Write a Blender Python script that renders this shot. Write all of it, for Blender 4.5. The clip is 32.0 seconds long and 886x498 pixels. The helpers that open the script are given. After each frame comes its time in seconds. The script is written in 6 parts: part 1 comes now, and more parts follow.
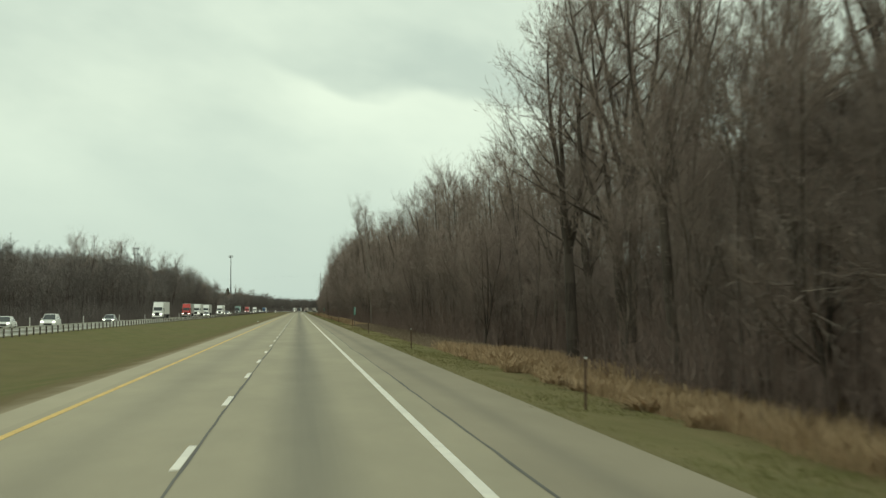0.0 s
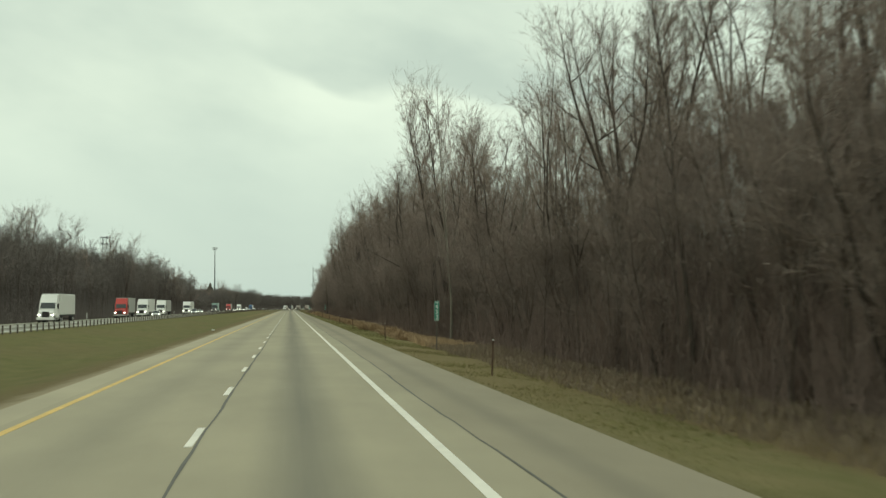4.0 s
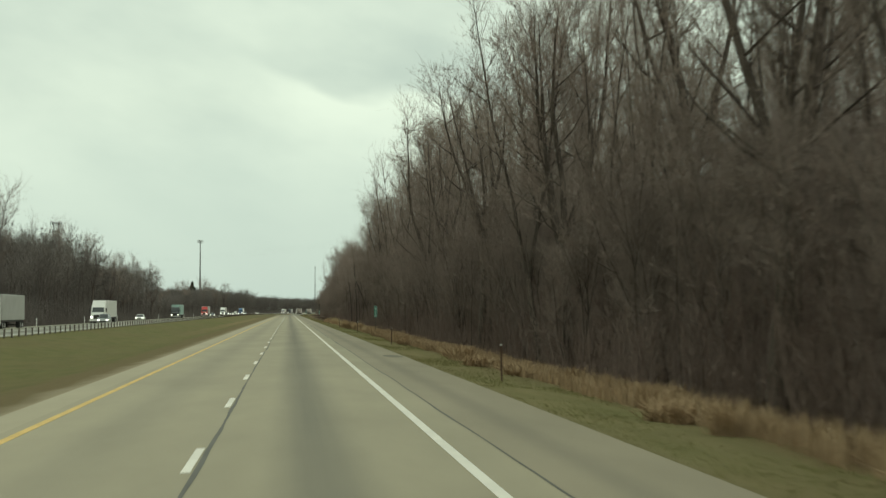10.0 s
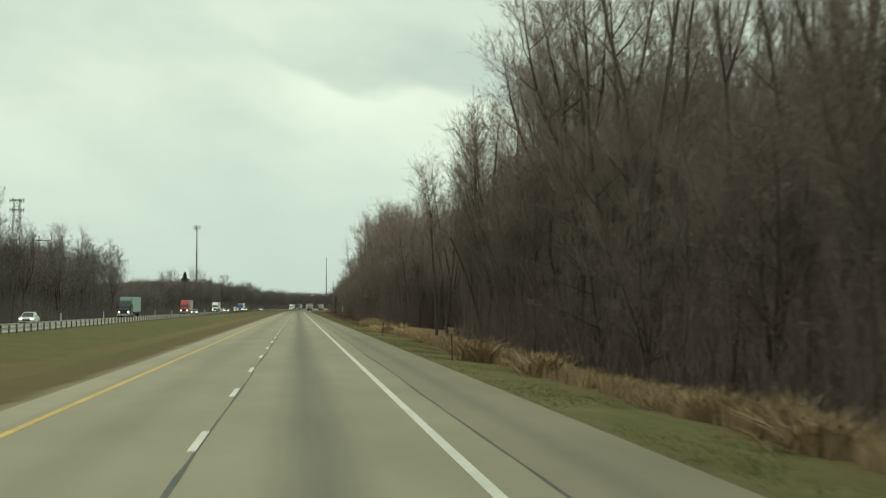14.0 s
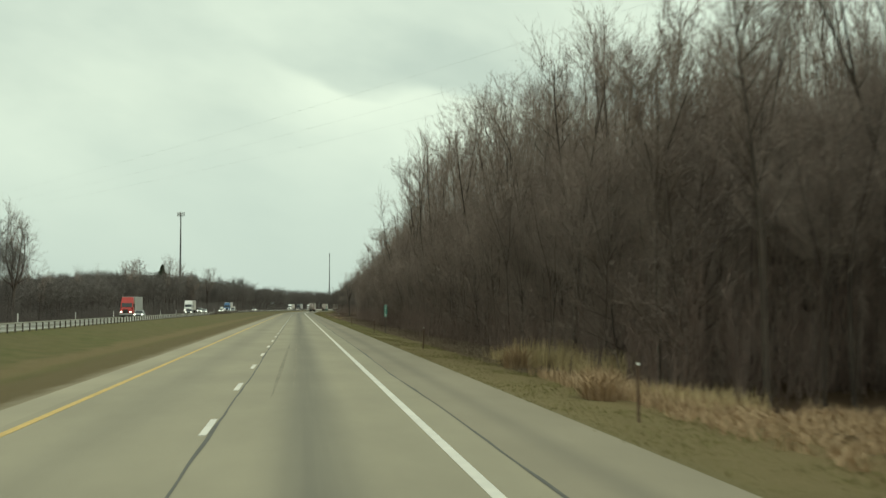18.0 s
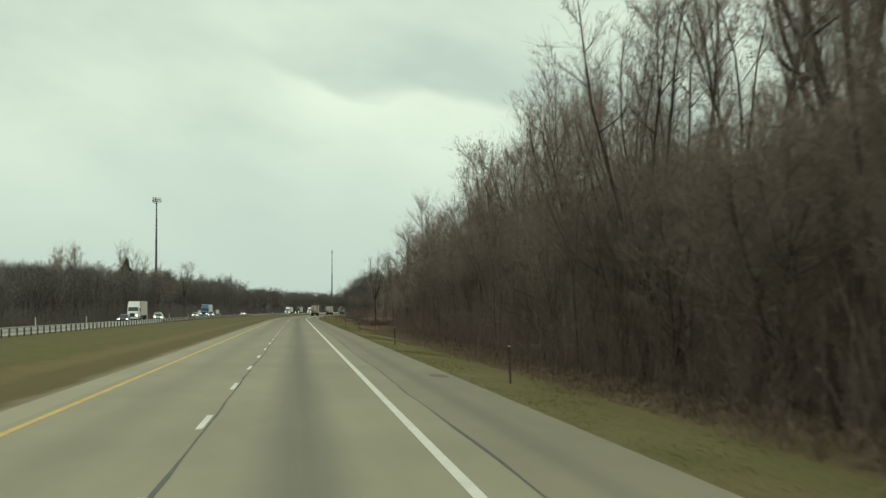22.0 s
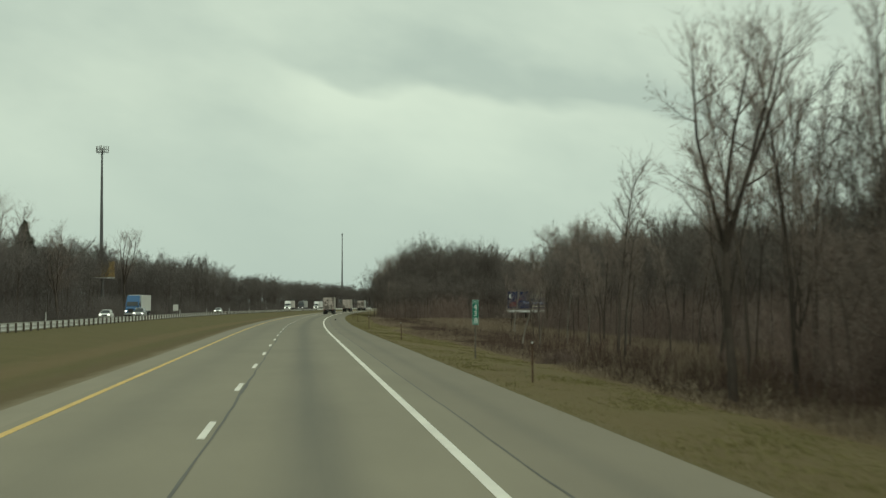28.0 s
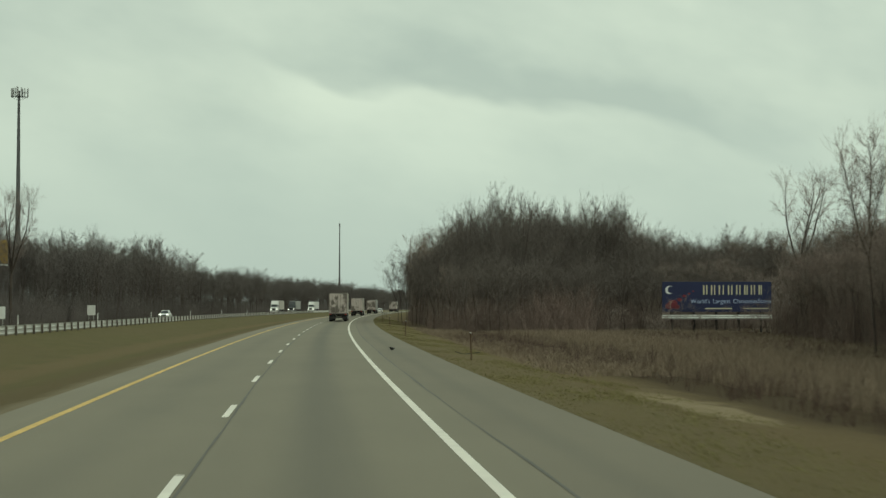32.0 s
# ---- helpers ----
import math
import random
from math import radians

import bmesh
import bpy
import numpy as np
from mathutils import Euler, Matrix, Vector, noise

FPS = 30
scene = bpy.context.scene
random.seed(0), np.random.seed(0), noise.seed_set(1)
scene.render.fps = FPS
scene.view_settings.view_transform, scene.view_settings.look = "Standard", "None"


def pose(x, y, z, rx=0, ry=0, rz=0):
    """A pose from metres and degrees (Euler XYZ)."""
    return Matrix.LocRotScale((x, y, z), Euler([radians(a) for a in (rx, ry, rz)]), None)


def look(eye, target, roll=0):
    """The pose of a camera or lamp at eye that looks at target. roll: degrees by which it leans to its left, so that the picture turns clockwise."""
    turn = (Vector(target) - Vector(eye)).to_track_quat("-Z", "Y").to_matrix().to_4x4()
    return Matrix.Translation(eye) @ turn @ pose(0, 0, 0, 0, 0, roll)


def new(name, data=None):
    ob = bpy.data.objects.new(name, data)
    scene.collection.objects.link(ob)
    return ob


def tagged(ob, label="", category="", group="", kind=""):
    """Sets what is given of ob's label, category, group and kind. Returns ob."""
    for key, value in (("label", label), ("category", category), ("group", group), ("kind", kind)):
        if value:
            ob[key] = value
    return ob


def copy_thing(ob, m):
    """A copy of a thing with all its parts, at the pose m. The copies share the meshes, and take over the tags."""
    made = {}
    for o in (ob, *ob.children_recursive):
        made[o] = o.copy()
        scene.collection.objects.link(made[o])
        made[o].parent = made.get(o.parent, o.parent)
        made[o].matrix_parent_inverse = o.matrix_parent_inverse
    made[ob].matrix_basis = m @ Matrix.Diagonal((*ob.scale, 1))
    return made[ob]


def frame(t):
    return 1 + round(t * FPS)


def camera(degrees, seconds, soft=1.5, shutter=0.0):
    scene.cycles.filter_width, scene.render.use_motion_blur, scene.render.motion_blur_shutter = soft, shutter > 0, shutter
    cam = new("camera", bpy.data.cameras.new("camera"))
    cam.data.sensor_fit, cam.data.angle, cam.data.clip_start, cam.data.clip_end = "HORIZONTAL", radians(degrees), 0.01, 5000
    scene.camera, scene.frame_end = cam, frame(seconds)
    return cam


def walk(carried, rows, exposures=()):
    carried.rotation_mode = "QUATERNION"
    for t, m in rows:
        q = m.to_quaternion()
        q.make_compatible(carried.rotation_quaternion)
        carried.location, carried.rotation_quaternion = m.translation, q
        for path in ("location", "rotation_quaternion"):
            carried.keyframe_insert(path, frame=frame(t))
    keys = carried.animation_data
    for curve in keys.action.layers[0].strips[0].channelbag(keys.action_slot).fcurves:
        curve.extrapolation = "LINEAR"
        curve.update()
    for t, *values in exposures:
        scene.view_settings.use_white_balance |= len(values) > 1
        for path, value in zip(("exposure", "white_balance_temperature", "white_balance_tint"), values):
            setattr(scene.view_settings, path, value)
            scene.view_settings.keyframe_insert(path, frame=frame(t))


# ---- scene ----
cam = camera(31.4, 32.0, soft=1.4, shutter=0.3)
# seconds, eye, yaw to the left, pitch up, roll
PATH = [
    (0, (0.087, -2.151, 2.165), -5.227, 2.197, -0.113),
    (0.5, (0.097, 17.310, 2.165), -5.135, 2.137, -0.081),
    (1, (0.088, 36.790, 2.165), -5.042, 2.150, -0.049),
    (1.5, (-0.001, 56.287, 2.165), -4.950, 2.091, -0.017),
    (2, (-0.100, 75.797, 2.165), -4.857, 2.104, 0.016),
    (2.5, (-0.078, 95.316, 2.165), -4.857, 2.104, 0.007),
    (4.5, (-0.018, 173.475, 2.165), -5.676, 2.122, -0.026),
    (5, (-0.021, 193.028, 2.165), -5.459, 2.122, -0.035),
    (5.5, (-0.032, 212.590, 2.165), -5.309, 2.050, -0.009),
    (6, (-0.043, 232.154, 2.165), -5.087, 2.051, 0.017),
    (6.5, (-0.054, 251.719, 2.165), -5.082, 2.272, 0.042),
    (7, (-0.065, 271.284, 2.165), -5.005, 1.980, 0.068),
    (7.5, (-0.189, 290.889, 2.165), -4.798, 2.142, 0.120),
    (8, (-0.312, 310.493, 2.165), -4.736, 2.230, 0.172),
    (8.5, (-0.356, 330.096, 2.165), -4.674, 2.099, 0.223),
    (9, (-0.380, 349.698, 2.165), -4.976, 2.114, 0.275),
    (9.5, (-0.297, 369.353, 2.165), -5.247, 2.186, 0.130),
    (10, (-0.215, 389.006, 2.165), -5.589, 2.258, -0.016),
    (10.5, (-0.133, 408.657, 2.165), -5.714, 2.403, -0.161),
    (11, (-0.050, 428.307, 2.165), -5.548, 2.255, -0.307),
    (11.5, (-0.029, 447.907, 2.165), -5.603, 2.238, -0.228),
    (12, (-0.008, 467.506, 2.165), -5.367, 2.148, -0.150),
    (12.5, (-0.001, 487.105, 2.165), -5.131, 2.132, -0.071),
    (13, (0.005, 506.702, 2.165), -5.113, 2.261, 0.008),
    (13.5, (-0.001, 526.236, 2.165), -5.040, 2.188, 0.046),
    (14, (-0.007, 545.770, 2.165), -5.258, 2.115, 0.085),
    (14.5, (-0.014, 565.304, 2.165), -5.040, 2.261, 0.123),
    (16.5, (-0.039, 643.447, 2.165), -4.896, 2.018, 0.278),
    (17, (-0.045, 662.985, 2.165), -4.896, 2.165, 0.316),
    (17.5, (-0.024, 682.560, 2.165), -5.109, 2.076, 0.277),
    (18, (-0.004, 702.136, 2.165), -5.251, 2.133, 0.239),
    (18.5, (0.016, 721.715, 2.165), -5.174, 2.117, 0.200),
    (19, (0.037, 741.295, 2.165), -5.315, 2.101, 0.161),
    (19.5, (0.042, 760.925, 2.165), -5.176, 2.101, 0.124),
    (20, (0.046, 780.557, 2.165), -5.254, 2.248, 0.087),
    (20.5, (0.081, 800.190, 2.165), -5.115, 2.176, 0.049),
    (21, (0.116, 819.826, 2.165), -5.193, 2.176, 0.012),
    (21.5, (0.153, 839.491, 2.165), -5.273, 2.127, -0.012),
    (22, (0.190, 859.157, 2.165), -5.281, 2.223, -0.035),
    (22.5, (0.152, 878.823, 2.165), -5.216, 2.247, -0.058),
    (23, (0.114, 898.490, 2.165), -5.078, 2.197, -0.082),
    (23.5, (0.086, 918.242, 2.165), -5.067, 2.164, -0.121),
    (24, (0.059, 937.992, 2.165), -4.983, 1.984, -0.160),
    (24.5, (0.056, 957.557, 2.165), -4.910, 2.057, -0.158),
    (26.5, (0.048, 1035.764, 2.165), -5.208, 2.100, -0.148),
    (27, (0.046, 1055.295, 2.165), -5.353, 2.026, -0.146),
    (27.5, (0.029, 1074.709, 2.165), -5.193, 2.035, -0.086),
    (28, (0.012, 1094.110, 2.165), -5.177, 2.043, -0.026),
    (28.5, (-0.004, 1113.493, 2.165), -5.089, 1.979, 0.034),
    (29, (-0.021, 1132.858, 2.165), -4.928, 2.207, 0.094),
    (29.5, (-0.011, 1152.145, 2.165), -5.112, 2.094, 0.069),
    (30, (-0.002, 1171.406, 2.165), -5.297, 2.202, 0.043),
    (30.5, (0.008, 1190.640, 2.165), -5.336, 2.236, 0.017),
    (31, (0.018, 1209.842, 2.165), -5.230, 2.196, -0.008),
    (31.5, (0.056, 1228.961, 2.165), -5.399, 2.250, -0.024),
    (32, (0.161, 1248.041, 2.165), -5.495, 2.084, -0.039),
]


def eye_pose(eye, yaw, pitch, roll):
    a, b = radians(yaw), radians(pitch)
    ahead = Vector((-math.sin(a) * math.cos(b), math.cos(a) * math.cos(b), math.sin(b)))
    return look(eye, Vector(eye) + 10 * ahead, roll)


walk(cam, [(t, eye_pose(e, a, b, r)) for t, e, a, b, r in PATH],
     exposures=[(0, 0.2, 6800, -3.5), (19, 0.2, 6780, -3.8), (24, 0.06, 6740, -5), (28, -0.08, 6740, -5.5), (32, -0.1, 6740, -5.5)])

# ---- world and light: a closed overcast sky, a broad weak sun ----
SUN_EL, SUN_ROT = radians(38), radians(215)


def nodes_of(tree):
    tree.nodes.clear()
    return tree.nodes, tree.links


def uv_parts(n, l):
    """Lateral offset and station in metres, from the UV map."""
    uv = n.new("ShaderNodeUVMap")
    s = n.new("ShaderNodeSeparateXYZ")
    l.new(uv.outputs[0], s.inputs[0])
    return uv.outputs[0], s.outputs[0], s.outputs[1]


def noise_node(n, l, vec, scale, detail=5.0, rough=0.55, stretch=None):
    t = n.new("ShaderNodeTexNoise")
    t.inputs["Scale"].default_value, t.inputs["Detail"].default_value, t.inputs["Roughness"].default_value = scale, detail, rough
    if stretch:
        mp = n.new("ShaderNodeMapping"); mp.inputs["Scale"].default_value = stretch
        l.new(vec, mp.inputs["Vector"]); vec = mp.outputs[0]
    l.new(vec, t.inputs["Vector"])
    return t.outputs["Fac"]


def mix_rgb(n, l, fac, a, b):
    m = n.new("ShaderNodeMix"); m.data_type = "RGBA"
    for key, v in (("Factor", fac), ("A", a), ("B", b)):
        if isinstance(v, (tuple, float, int)):
            m.inputs[key].default_value = (*v, 1) if isinstance(v, tuple) and len(v) == 3 else v
        else:
            l.new(v, m.inputs[key])
    return m.outputs["Result"]


def range_node(n, l, val, a, b, c=0.0, d=1.0, smooth=False):
    r = n.new("ShaderNodeMapRange")
    if smooth:
        r.interpolation_type = "SMOOTHSTEP"
    for key, v in (("From Min", a), ("From Max", b), ("To Min", c), ("To Max", d)):
        r.inputs[key].default_value = v
    l.new(val, r.inputs["Value"])
    return r.outputs[0]


def math_node(n, l, op, a, b=None):
    m = n.new("ShaderNodeMath"); m.operation = op
    for i, v in enumerate((a, b)):
        if v is None:
            continue
        if isinstance(v, (int, float)):
            m.inputs[i].default_value = v
        else:
            l.new(v, m.inputs[i])
    return m.outputs[0]


def build_world():
    world = bpy.data.worlds.new("overcast_sky")
    scene.world = world
    world.use_nodes = True
    n, l = nodes_of(world.node_tree)
    out = n.new("ShaderNodeOutputWorld")
    bg = n.new("ShaderNodeBackground")
    sky = n.new("ShaderNodeTexSky")
    sky.sky_type, sky.sun_disc = "NISHITA", False
    sky.sun_elevation, sky.sun_rotation = SUN_EL, SUN_ROT
    dim = n.new("ShaderNodeVectorMath")
    dim.operation = "SCALE"
    dim.inputs["Scale"].default_value = 0.08
    l.new(sky.outputs[0], dim.inputs[0])
    tc = n.new("ShaderNodeTexCoord")
    sep = n.new("ShaderNodeSeparateXYZ")
    l.new(tc.outputs["Generated"], sep.inputs[0])
    # the cloud ceiling in bearing and height, flattened towards the horizon
    ahead = math_node(n, l, "MAXIMUM", math_node(n, l, "ABSOLUTE", sep.outputs["Y"]), 0.3)
    u = math_node(n, l, "DIVIDE", sep.outputs["X"], ahead)
    v = math_node(n, l, "DIVIDE", sep.outputs["Z"], ahead)
    com = n.new("ShaderNodeCombineXYZ")
    l.new(u, com.inputs[0]); l.new(math_node(n, l, "ADD", v, math_node(n, l, "MULTIPLY", u, 0.18)), com.inputs[1])
    banks = noise_node(n, l, com.outputs[0], 1.0, 4.0, 0.5, (5.0, 10.0, 1.0))
    wisps = noise_node(n, l, com.outputs[0], 1.0, 5.0, 0.55, (15.0, 28.0, 1.0))
    # a darker shelf of cloud with a crisp lower rim, sloping down to the right, bright beneath
    rim = math_node(n, l, "ADD", math_node(n, l, "ADD", v, math_node(n, l, "MULTIPLY", u, 0.2)), -0.150)
    rim = math_node(n, l, "ADD", rim, range_node(n, l, banks, 0.2, 0.8, -0.03, 0.03))
    shelf = math_node(n, l, "MULTIPLY", range_node(n, l, rim, -0.004, 0.010, 0.0, 1.0, True), range_node(n, l, rim, 0.012, 0.05, 1.0, 0.0, True))
    glow = math_node(n, l, "MULTIPLY", range_node(n, l, rim, -0.085, -0.006, 0.0, 1.0, True), range_node(n, l, rim, -0.002, 0.010, 1.0, 0.0, True))
    span = math_node(n, l, "MULTIPLY", range_node(n, l, u, -0.05, 0.03, 0.0, 1.0, True), range_node(n, l, u, 0.12, 0.4, 1.0, 0.3, True))
    tone = math_node(n, l, "ADD", range_node(n, l, banks, 0.3, 0.7, 0.15, 0.85), range_node(n, l, wisps, 0.25, 0.75, -0.13, 0.13))
    tone = math_node(n, l, "ADD", tone, math_node(n, l, "MULTIPLY", math_node(n, l, "MULTIPLY", glow, span), 0.42))
    tone = math_node(n, l, "SUBTRACT", tone, math_node(n, l, "MULTIPLY", math_node(n, l, "MULTIPLY", shelf, span), 0.42))
    ramp = n.new("ShaderNodeValToRGB")
    e = ramp.color_ramp.elements
    e[0].position, e[0].color = 0.0, (0.53, 0.595, 0.555, 1)
    e[1].position, e[1].color = 1.0, (0.78, 0.84, 0.75, 1)
    l.new(tone, ramp.inputs[0])
    # paler and greyer towards the horizon
    low = n.new("ShaderNodeMapRange")
    low.inputs["From Min"].default_value, low.inputs["From Max"].default_value = 0.0, 0.13
    l.new(sep.outputs["Z"], low.inputs["Value"])
    hz = n.new("ShaderNodeMix"); hz.data_type = "RGBA"
    hz.inputs["A"].default_value = (0.52, 0.60, 0.585, 1)
    l.new(low.outputs[0], hz.inputs["Factor"]); l.new(ramp.outputs[0], hz.inputs["B"])
    mix = n.new("ShaderNodeMix"); mix.data_type = "RGBA"
    mix.inputs["Factor"].default_value = 0.93
    l.new(dim.outputs[0], mix.inputs["A"]); l.new(hz.outputs["Result"], mix.inputs["B"])
    l.new(mix.outputs["Result"], bg.inputs["Color"])
    bg.inputs["Strength"].default_value = 1.0
    l.new(bg.outputs[0], out.inputs[0])


build_world()
sun_data = bpy.data.lights.new("sun", "SUN")
sun_data.energy, sun_data.angle, sun_data.color = 0.7, radians(25), (1.0, 0.96, 0.9)
sun_ob = new("sun", sun_data)
sun_ob.rotation_euler = (radians(52), 0, radians(35))

# ---- the road's line: straight, then a long bend to the right ----
BEND_Y, BEND_R = 1208.1, 5477.0
Y0, Y1 = -120.0, 3000.0


def bend(y):
    return max(0.0, y - BEND_Y) ** 2 / (2 * BEND_R)


def at(lat, y, z=0.0):
    return Vector((lat + bend(y), y, z))


def heading(y):
    """Turn about z, in degrees, of a thing that faces along the road at y."""
    return -math.degrees(math.atan(max(0.0, y - BEND_Y) / BEND_R))


PROFILE = [(-2600, -1.6), (-900, -1.5), (-300, -1.5), (-120, -1.4), (-80, -1.3), (-60, -1.2), (-48, -1.1), (-43, -0.7), (-40, -0.25), (-38.2, -0.07),
           (-31, -0.07), (-24.4, -0.07), (-22.5, -0.14), (-19, -0.55), (-16, -0.9), (-13, -1.0), (-10.5, -0.75), (-8, -0.32), (-6.2, -0.07),
           (0, -0.07), (5.4, -0.07), (7.0, -0.25), (9.1, -0.48), (11, -0.8), (13, -1.0), (15, -1.12), (20, -1.15), (30, -1.1), (60, -1.1),
           (120, -1.1), (300, -1.2), (900, -1.2), (2600, -1.2)]


def ground_z(lat):
    for (a, za), (b, zb) in zip(PROFILE, PROFILE[1:]):
        if a <= lat <= b:
            return za + (zb - za) * (lat - a) / (b - a)
    return -1.2


# ---- materials ----
def new_mat(name):
    m = bpy.data.materials.new(name)
    m.use_nodes = True
    n, l = nodes_of(m.node_tree)
    out = n.new("ShaderNodeOutputMaterial")
    b = n.new("ShaderNodeBsdfPrincipled")
    l.new(b.outputs[0], out.inputs[0])
    return m, n, l, b


def plain(name, color, rough=0.6, metal=0.0, var=0.12, scale=6.0, bump=0.0, emit=None, by_object=0.0):
    """A surface of one colour with mottling at two scales."""
    m, n, l, b = new_mat(name)
    tc = n.new("ShaderNodeTexCoord")
    a = n.new("ShaderNodeTexNoise"); a.inputs["Scale"].default_value, a.inputs["Detail"].default_value = scale, 6.0
    c = n.new("ShaderNodeTexNoise"); c.inputs["Scale"].default_value, c.inputs["Detail"].default_value = scale * 0.13, 3.0
    l.new(tc.outputs["Object"], a.inputs["Vector"]); l.new(tc.outputs["Object"], c.inputs["Vector"])
    s = n.new("ShaderNodeMath"); s.operation = "ADD"
    l.new(a.outputs["Fac"], s.inputs[0]); l.new(c.outputs["Fac"], s.inputs[1])
    last = s.outputs[0]
    if by_object:
        info = n.new("ShaderNodeObjectInfo")
        k = n.new("ShaderNodeMath"); k.operation = "MULTIPLY_ADD"; k.inputs[1].default_value = by_object
        l.new(info.outputs["Random"], k.inputs[0]); l.new(last, k.inputs[2])
        last = k.outputs[0]
    r = n.new("ShaderNodeMapRange")
    r.inputs["From Min"].default_value, r.inputs["From Max"].default_value = 0.6, 1.4 + by_object
    r.inputs["To Min"].default_value, r.inputs["To Max"].default_value = 1 - var, 1 + var
    l.new(last, r.inputs["Value"])
    v = n.new("ShaderNodeVectorMath"); v.operation = "SCALE"; v.inputs[0].default_value = color[:3]
    l.new(r.outputs[0], v.inputs["Scale"])
    l.new(v.outputs[0], b.inputs["Base Color"])
    b.inputs["Roughness"].default_value, b.inputs["Metallic"].default_value = rough, metal
    if bump:
        bp = n.new("ShaderNodeBump"); bp.inputs["Strength"].default_value, bp.inputs["Distance"].default_value = bump, 0.02
        l.new(a.outputs["Fac"], bp.inputs["Height"]); l.new(bp.outputs[0], b.inputs["Normal"])
    if emit:
        b.inputs["Emission Color"].default_value = (*emit[:3], 1)
        b.inputs["Emission Strength"].default_value = emit[3]
    return m


def concrete_mat(name, base, lanes=(), brown=(0.30, 0.27, 0.20)):
    """Worn concrete with oil-darkened strips down the middle of the lanes, paler wheel paths and fine grain."""
    m, n, l, b = new_mat(name)
    vec, lat, sta = uv_parts(n, l)
    grain = noise_node(n, l, vec, 9.0, 8.0, 0.7)
    blot = noise_node(n, l, vec, 0.35, 4.0, 0.6, (1.0, 0.25, 1.0))
    col = mix_rgb(n, l, range_node(n, l, blot, 0.3, 0.7), tuple(0.88 * v for v in base), tuple(1.1 * v for v in base))
    col = mix_rgb(n, l, range_node(n, l, grain, 0.3, 0.75, 0.0, 0.22), col, brown)
    streak = noise_node(n, l, vec, 0.5, 4.0, 0.6, (3.0, 0.03, 1.0))
    for centre, width, depth in lanes:
        off = math_node(n, l, "ABSOLUTE", math_node(n, l, "SUBTRACT", lat, centre))
        band = range_node(n, l, off, 0.0, width, 1.0, 0.0, True)
        fac = math_node(n, l, "MULTIPLY", band, range_node(n, l, streak, 0.25, 0.7, depth * 0.6, depth))
        col = mix_rgb(n, l, fac, col, (0.07, 0.068, 0.06))
    # darker and greyer towards the bend: the dimmer light there is mixed into the colour
    col = mix_rgb(n, l, range_node(n, l, sta, 880.0, 1240.0, 0.0, 0.62), col, (0.106, 0.095, 0.072))
    l.new(col, b.inputs["Base Color"])
    b.inputs["Roughness"].default_value = 0.8
    bp = n.new("ShaderNodeBump"); bp.inputs["Strength"].default_value, bp.inputs["Distance"].default_value = 0.35, 0.01
    l.new(grain, bp.inputs["Height"]); l.new(bp.outputs[0], b.inputs["Normal"])
    return m


